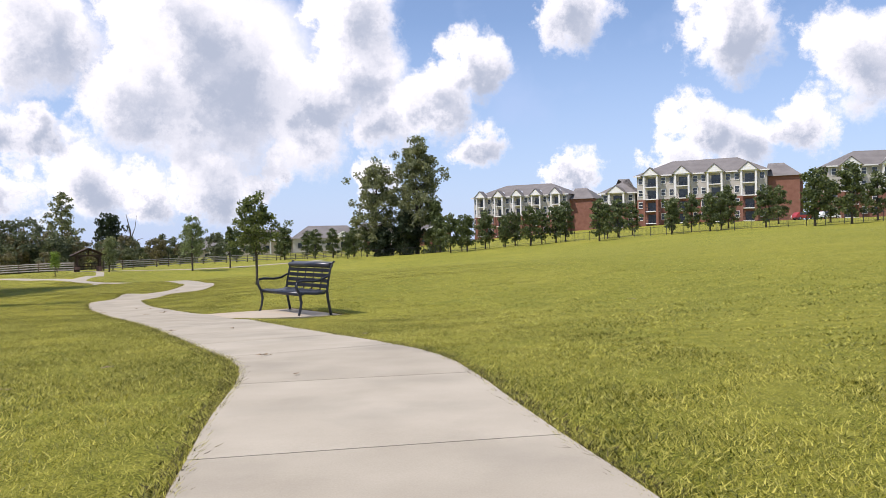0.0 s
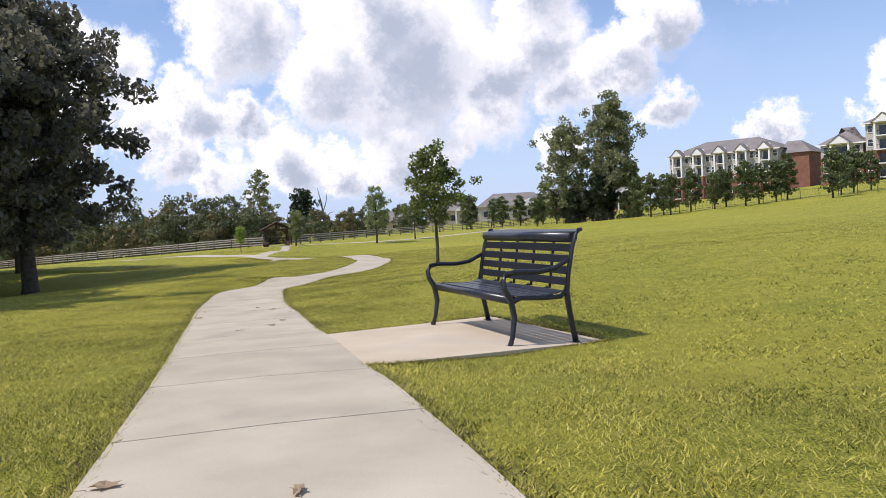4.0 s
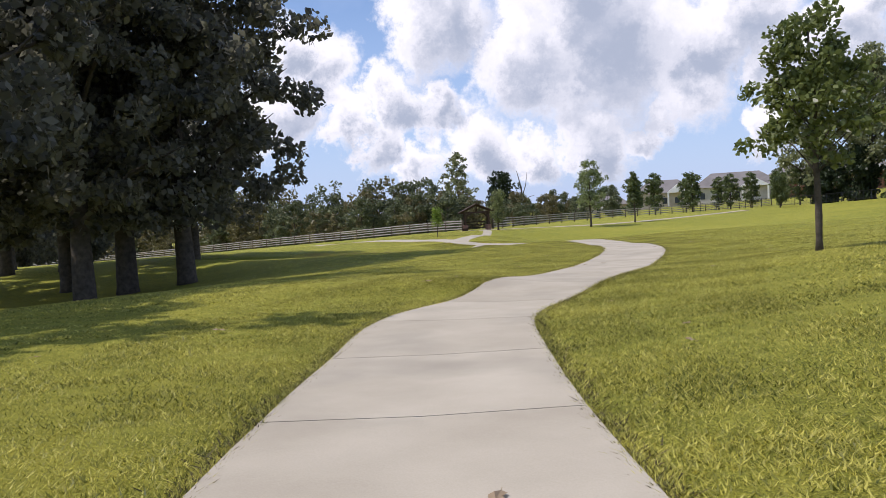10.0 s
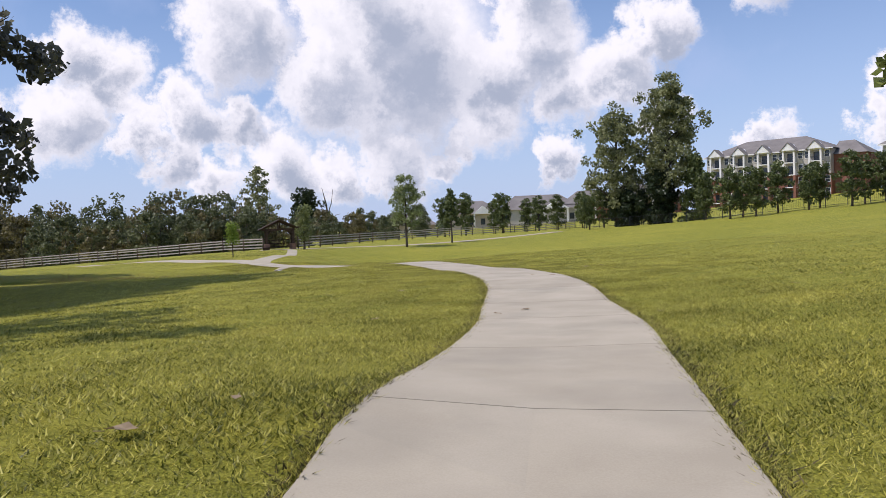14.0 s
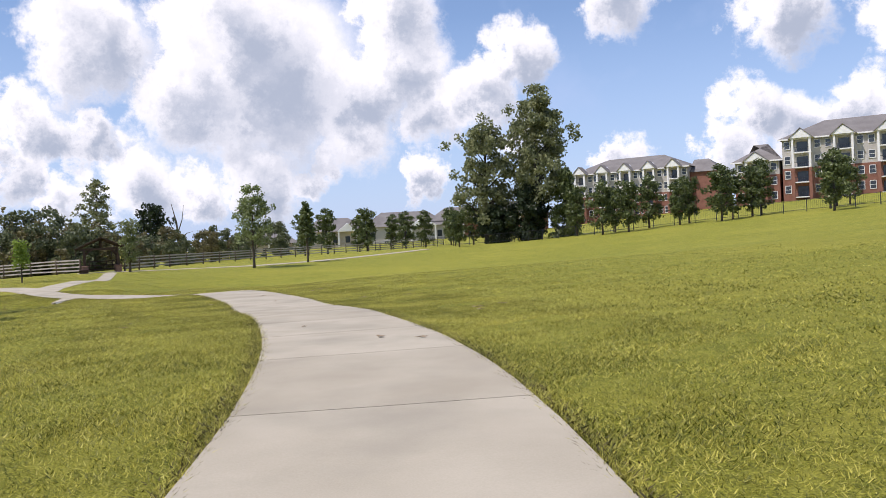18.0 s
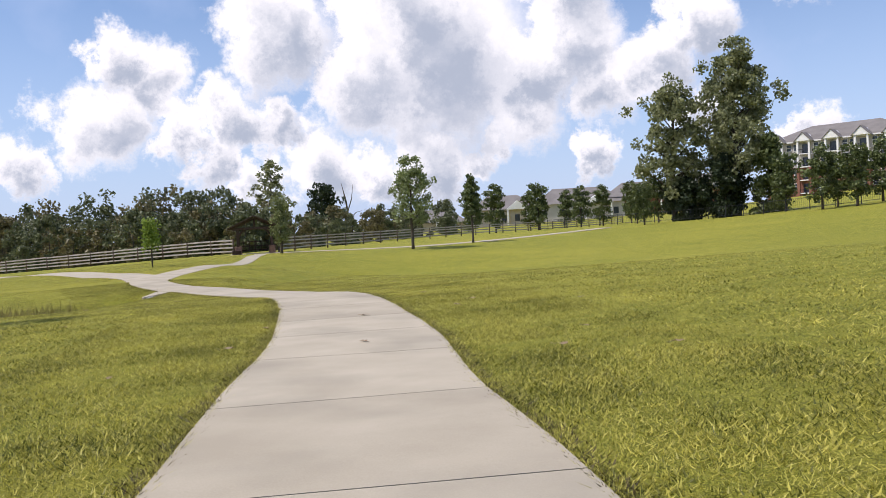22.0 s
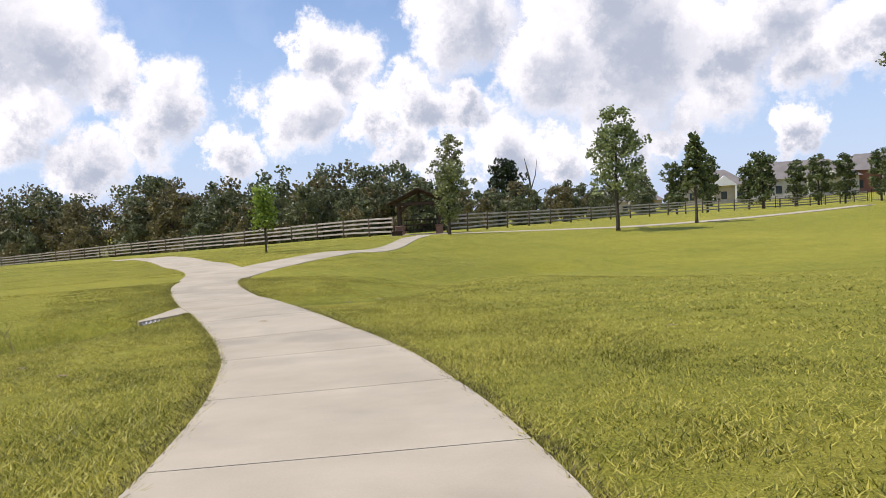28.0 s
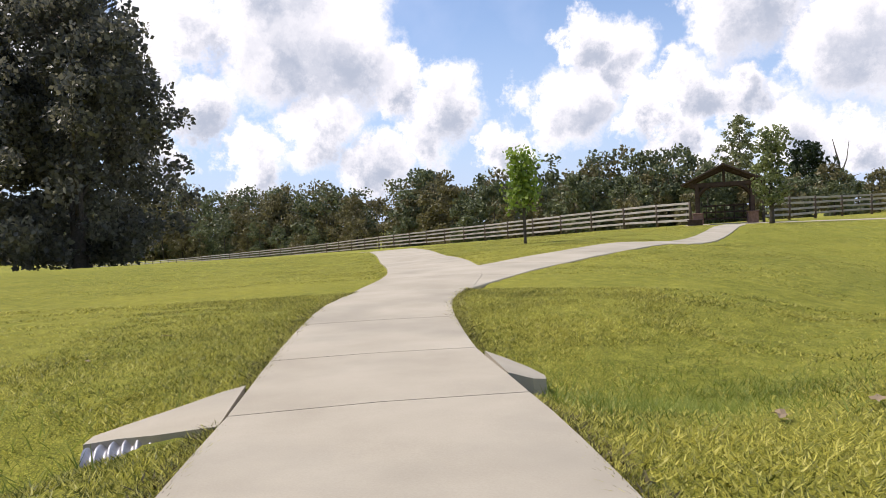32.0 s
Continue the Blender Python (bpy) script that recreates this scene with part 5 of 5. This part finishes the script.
def turf():
    rng = np.random.default_rng(17)
    total = MAIN_S[-1] + 2
    blocks = []
    for lo, hi, dens in ((-0.005, 0.05, 7000), (0, 0.9, 4200), (0.9, 2.2, 2300)):
        n = int(total * 2 * (hi - lo) * dens)
        s = rng.random(n) * (MAIN_S[-1] - 5.5) + 5.5
        lat = (half_at(s) + lo + (hi - lo) * rng.random(n) ** (1.0 if hi < 6 else 1.7)) * np.where(rng.random(n) < 0.5, -1, 1)
        blocks.append(np.c_[along(MAIN, MAIN_S, s, lat), s])
    xy = np.concatenate(blocks)
    xy, s = xy[:, :2], xy[:, 2]
    keep = ~inside_pad(xy)
    keep &= off_line(xy, MAIN[::2]) > half_at(s) - 0.02
    near = xy[:, 1] > 60
    bad = np.zeros(len(xy), bool)
    bad[near] = (off_line(xy[near], LEFT) < 0.75) | (off_line(xy[near], RIGHT) < 0.75)
    p, d = at_length(MAIN, MAIN_S, CULVERT_S)
    nrm = np.array([-d[1], d[0]])
    rel = xy - p[:2]
    u, v = rel @ nrm, rel @ d
    bad |= (u > 0.7) & (u < 1.28) & (v < 0.58 - 0.5 * (u - 0.75)) & (v > -0.42) | (u < -0.7) & (u > -1.1) & (np.abs(v - 0.8) < 0.46)
    xy = xy[keep & ~bad]
    blades("lawn_grass", "short mown lawn grass beside the path", xy, 0.026, 0.0052, BLADES, 18, 0.95)
    # coarser tufts further out on the lawn, thinning out with distance
    for line, s_all, edge, lo, hi, dens, tall, wide, seed in (
        (MAIN, MAIN_S, 0.82, 1.6, 6.0, 1000, 0.027, 0.0068, 31), (MAIN, MAIN_S, 0.82, 3.0, 17.0, 240, 0.029, 0.0115, 32),
        (LEFT, LEFT_S, 0.72, 0.0, 8.0, 420, 0.020, 0.0075, 33), (RIGHT, RIGHT_S, 0.62, 0.0, 8.0, 420, 0.020, 0.0075, 34)):
        n = int(s_all[-1] * (hi - lo) * dens)
        s = 2.0 + rng.random(n) * (s_all[-1] - 2.0)
        far = lo + (hi - lo) * (1 - np.sqrt(1 - rng.random(n)))
        q = along(line, s_all, s, (edge + far) * np.where(rng.random(n) < 0.5, -1, 1))
        apart = (off_line(q, MAIN[::4]) > (1.6 if line is MAIN else 0.95)) & (off_line(q, LEFT[::2]) > 0.8) & (off_line(q, RIGHT[::2]) > 0.75)
        blades("lawn_tufts", "short mown tufts of lawn grass", q[apart & ~inside_pad(q)], tall, wide, BLADES, seed, 1.1)
    # longer ragged grass along the edges of the concrete
    n = 90000
    s = rng.random(n) * (MAIN_S[-1] - 5.5) + 5.5
    e = along(MAIN, MAIN_S, s, (half_at(s) + np.abs(rng.normal(0, 0.05, n)) - 0.018) * np.where(rng.random(n) < 0.5, -1, 1))
    rel = e - p[:2]
    u, v = rel @ nrm, rel @ d
    e = e[(off_line(e, MAIN[::2]) > half_at(s) - 0.04) & ~inside_pad(e) & (~((u > 0) & (np.abs(v - 0.15) < 0.4) | (u < 0) & (np.abs(v - 0.8) < 0.4)) | (np.abs(u) > 1.8))]
    ends = np.array(PAD_OUTLINE + PAD_OUTLINE[:1])
    k, f = rng.choice([0, 2, 3], 6000), rng.random((6000, 1))
    q = ends[k] * (1 - f) + ends[k + 1] * f + rng.normal(0, 0.035, (6000, 2))
    q = q[~inside_pad(q) & (off_line(q, MAIN[::2]) > HALF + 0.03)]
    e = np.concatenate([e, q])
    # dark debris whose colour also stands in for the shadow line at the edge
    blades("shaded_edge_thatch", "dry thatch and soil, coloured dark as the shadow line of the path edges", e[::2] + rng.normal(0, 0.014, e[::2].shape), 0.03, 0.009, THATCH_SHADE, 20, 1.2)
    blades("edge_grass", "ragged longer grass along the path edges", e, 0.036, 0.0040, BLADES, 19, 1.0)


turf()


def ditch_weeds():
    rng = np.random.default_rng(23)
    n = 16000
    i = rng.integers(0, len(DITCH_B), n)
    xy = DITCH_B[i, :2] + rng.normal(0, 0.55, (n, 2))
    p, d = at_length(MAIN, MAIN_S, CULVERT_S)
    nrm = np.array([-d[1], d[0]])
    rel = xy - p[:2]
    u, v = rel @ nrm, rel @ d
    xy = xy[(off_line(xy, MAIN) > HALF + 0.25) & ~((u > 0.7) & (u < 1.4) & (np.abs(v) < 0.3))]
    blades("ditch_weeds", "taller green weeds growing in the drainage ditch", xy, 0.12, 0.0045, WEEDS, 24, 0.6)
    n = 4500
    xy = np.array([-27.6, 66.2]) + np.c_[rng.normal(0, 0.42, n), rng.normal(0, 0.7, n)]
    xy = xy[off_line(xy, MAIN) > HALF + 0.12]
    blades("ditch_weeds", "taller green weeds in the swale beside the path", xy, 0.065, 0.004, WEEDS, 25, 0.8)
    n = 5000
    c = np.array([(-30.3, 60.2), (-31.2, 59.4), (-32.4, 58.7), (-34.0, 57.6), (-36.2, 56.8)])
    xy = c[rng.integers(0, 5, n)] + rng.normal(0, 0.7, (n, 2))
    blades("dry_reeds", "patch of tall yellowish dry weeds in the ditch", xy, 0.30, 0.008, STRAW, 26, 0.35)


ditch_weeds()


def fallen_leaf(x, y, size, turn, lift, label):
    bm = bmesh.new()
    rng = random.Random(int(x * 1000) ^ int(y * 777))
    n = 11
    rim = []
    for k in range(n):
        a = 2 * math.pi * k / n
        r = size * (1.0 if k % 2 == 0 else 0.55) * rng.uniform(0.8, 1.15)
        rim.append(bm.verts.new((math.cos(a) * r * 1.3, math.sin(a) * r * 0.8, 0.006 + size * 0.35 * abs(math.sin(a * 1.5 + 0.6)) * rng.uniform(0.3, 1.0))))
    c = bm.verts.new((0, 0, 0.008))
    for k in range(n):
        bm.faces.new((c, rim[k], rim[(k + 1) % n]))
    tube(bm, [(size * 1.2, 0, 0.006), (size * 1.9, size * 0.1, 0.012)], 0.002, 4)
    ob = part("fallen_leaf", bm, DRY, None)
    ob.location = (x, y, ground_at(x, y) + lift)
    ob.rotation_euler = (0, 0, turn)
    tagged(ob, label, "leaf", "fallen leaves")


ON_PATH = [(-1.6, 7.0, 0.05), (-1.02, 5.6, 0.03), (-0.9, 9.15, 0.05), (-3.9, 11.2, 0.06), (-3.05, 11.2, 0.05), (-6.8, 17.6, 0.05), (-6.79, 18.85, 0.06), (-6.64, 18.2, 0.055), (-7.35, 20.3, 0.03), (-9.38, 21.05, 0.05), (-8.05, 21.05, 0.06), (-8.6, 21.6, 0.055), (-8.68, 19.73, 0.075), (-12.4, 35.6, 0.06), (-12.65, 35.1, 0.04), (-10.9, 34.9, 0.03), (-13.1, 41.8, 0.055), (-12.68, 41.6, 0.04), (-14.2, 43.3, 0.04), (-16.6, 50.3, 0.045), (-17.6, 52.7, 0.06), (-18.3, 51.5, 0.05), (-26.1, 62.9, 0.04)]
for k, (x, y, s) in enumerate(ON_PATH):
    fallen_leaf(x, y, s, k * 1.3, 0.022, "curled brown dry leaf lying on the concrete path")
ON_LAWN = [(-2.94, 5.26, 0.040), (-2.73, 6.35, 0.052), (0.63, 13.62, 0.064), (3.46, 14.41, 0.076), (-9.9, 27.5, 0.040), (-8.75, 25.59, 0.052), (-8.57, 24.8, 0.064), (-13.07, 24.93, 0.076), (-13.47, 23.26, 0.040), (-12.87, 29.66, 0.052), (-14.78, 38.51, 0.064), (-17.78, 49.87, 0.076), (-8.48, 37.92, 0.040), (-9.51, 31.61, 0.052), (-11.97, 45.3, 0.064), (-12.25, 44.44, 0.076), (-17.25, 45.39, 0.040), (-14.6, 50.97, 0.052), (-13.78, 49.76, 0.064), (-17.83, 55.9, 0.076), (-16.88, 56.47, 0.040), (-16.69, 55.81, 0.052), (-14.98, 53.82, 0.064), (-25.7, 57.11, 0.076), (-21.69, 65.89, 0.040), (-26.13, 59.65, 0.052), (-25.05, 59.32, 0.064), (-26.66, 65.49, 0.076), (-31.39, 64.02, 0.040), (-31.88, 64.81, 0.052), (-6.8, 24.25, 0.07), (-10.87, 21.1, 0.055), (-13.1, 29.2, 0.08), (-13.84, 34.4, 0.07), (-9.24, 37.0, 0.055), (-12.29, 44.9, 0.08), (-16.98, 44.6, 0.07), (-17.88, 48.4, 0.055), (-14.66, 49.8, 0.08), (-16.6, 54.4, 0.07), (-21.76, 52.2, 0.055), (-16.6, 53.6, 0.08), (-16.2, 60.0, 0.07), (-20.8, 62.6, 0.055), (-26.5, 66.1, 0.08)]
for k, (x, y, s) in enumerate(ON_LAWN):
    fallen_leaf(x, y, s * 0.75, k * 0.9, 0.03, "pale dry leaf lying on the lawn")

# ---- slabs of the walkways ----
JOINTS = [2.0, 4.0, 6.0, 8.0, 9.97, 12.0, 14.15, 15.96, 17.87, 19.6, 21.4, 23.18, 25.17, 27.4, 29.66, 31.46, 33.4, 35.4, 37.38, 39.3, 41.6, 43.92, 45.92, 48.0, 50.09, 52.0, 53.9, 55.75, 57.62, 59.57, 61.2, 62.84, 64.69, 66.2, 67.6, 69.1, 70.96, 73.1, 74.91, 77.0, 78.8, 80.36, 82.0]
walkway("pavement", MAIN, MAIN_S, [0.3] + JOINTS + [MAIN_S[-1]], half_at, "winding pale concrete footpath with tooled joints")
walkway("pavement_left", LEFT, LEFT_S, list(np.arange(0, LEFT_S[-1], 1.9)), lambda s: 0.74, "branch of the concrete path leading left", 0.016)
walkway("pavement_right", RIGHT, RIGHT_S, list(np.arange(0, RIGHT_S[-1], 1.9)), lambda s: np.interp(s, [4, 11], [0.68, 0.40]), "branch of the concrete path leading to the shelter", 0.012)
walkway("pavement_fence", ALONG, ALONG_S, list(np.arange(0, ALONG_S[-1], 2.4)), lambda s: 0.75, "concrete path running along the fence", 0.02, 3)
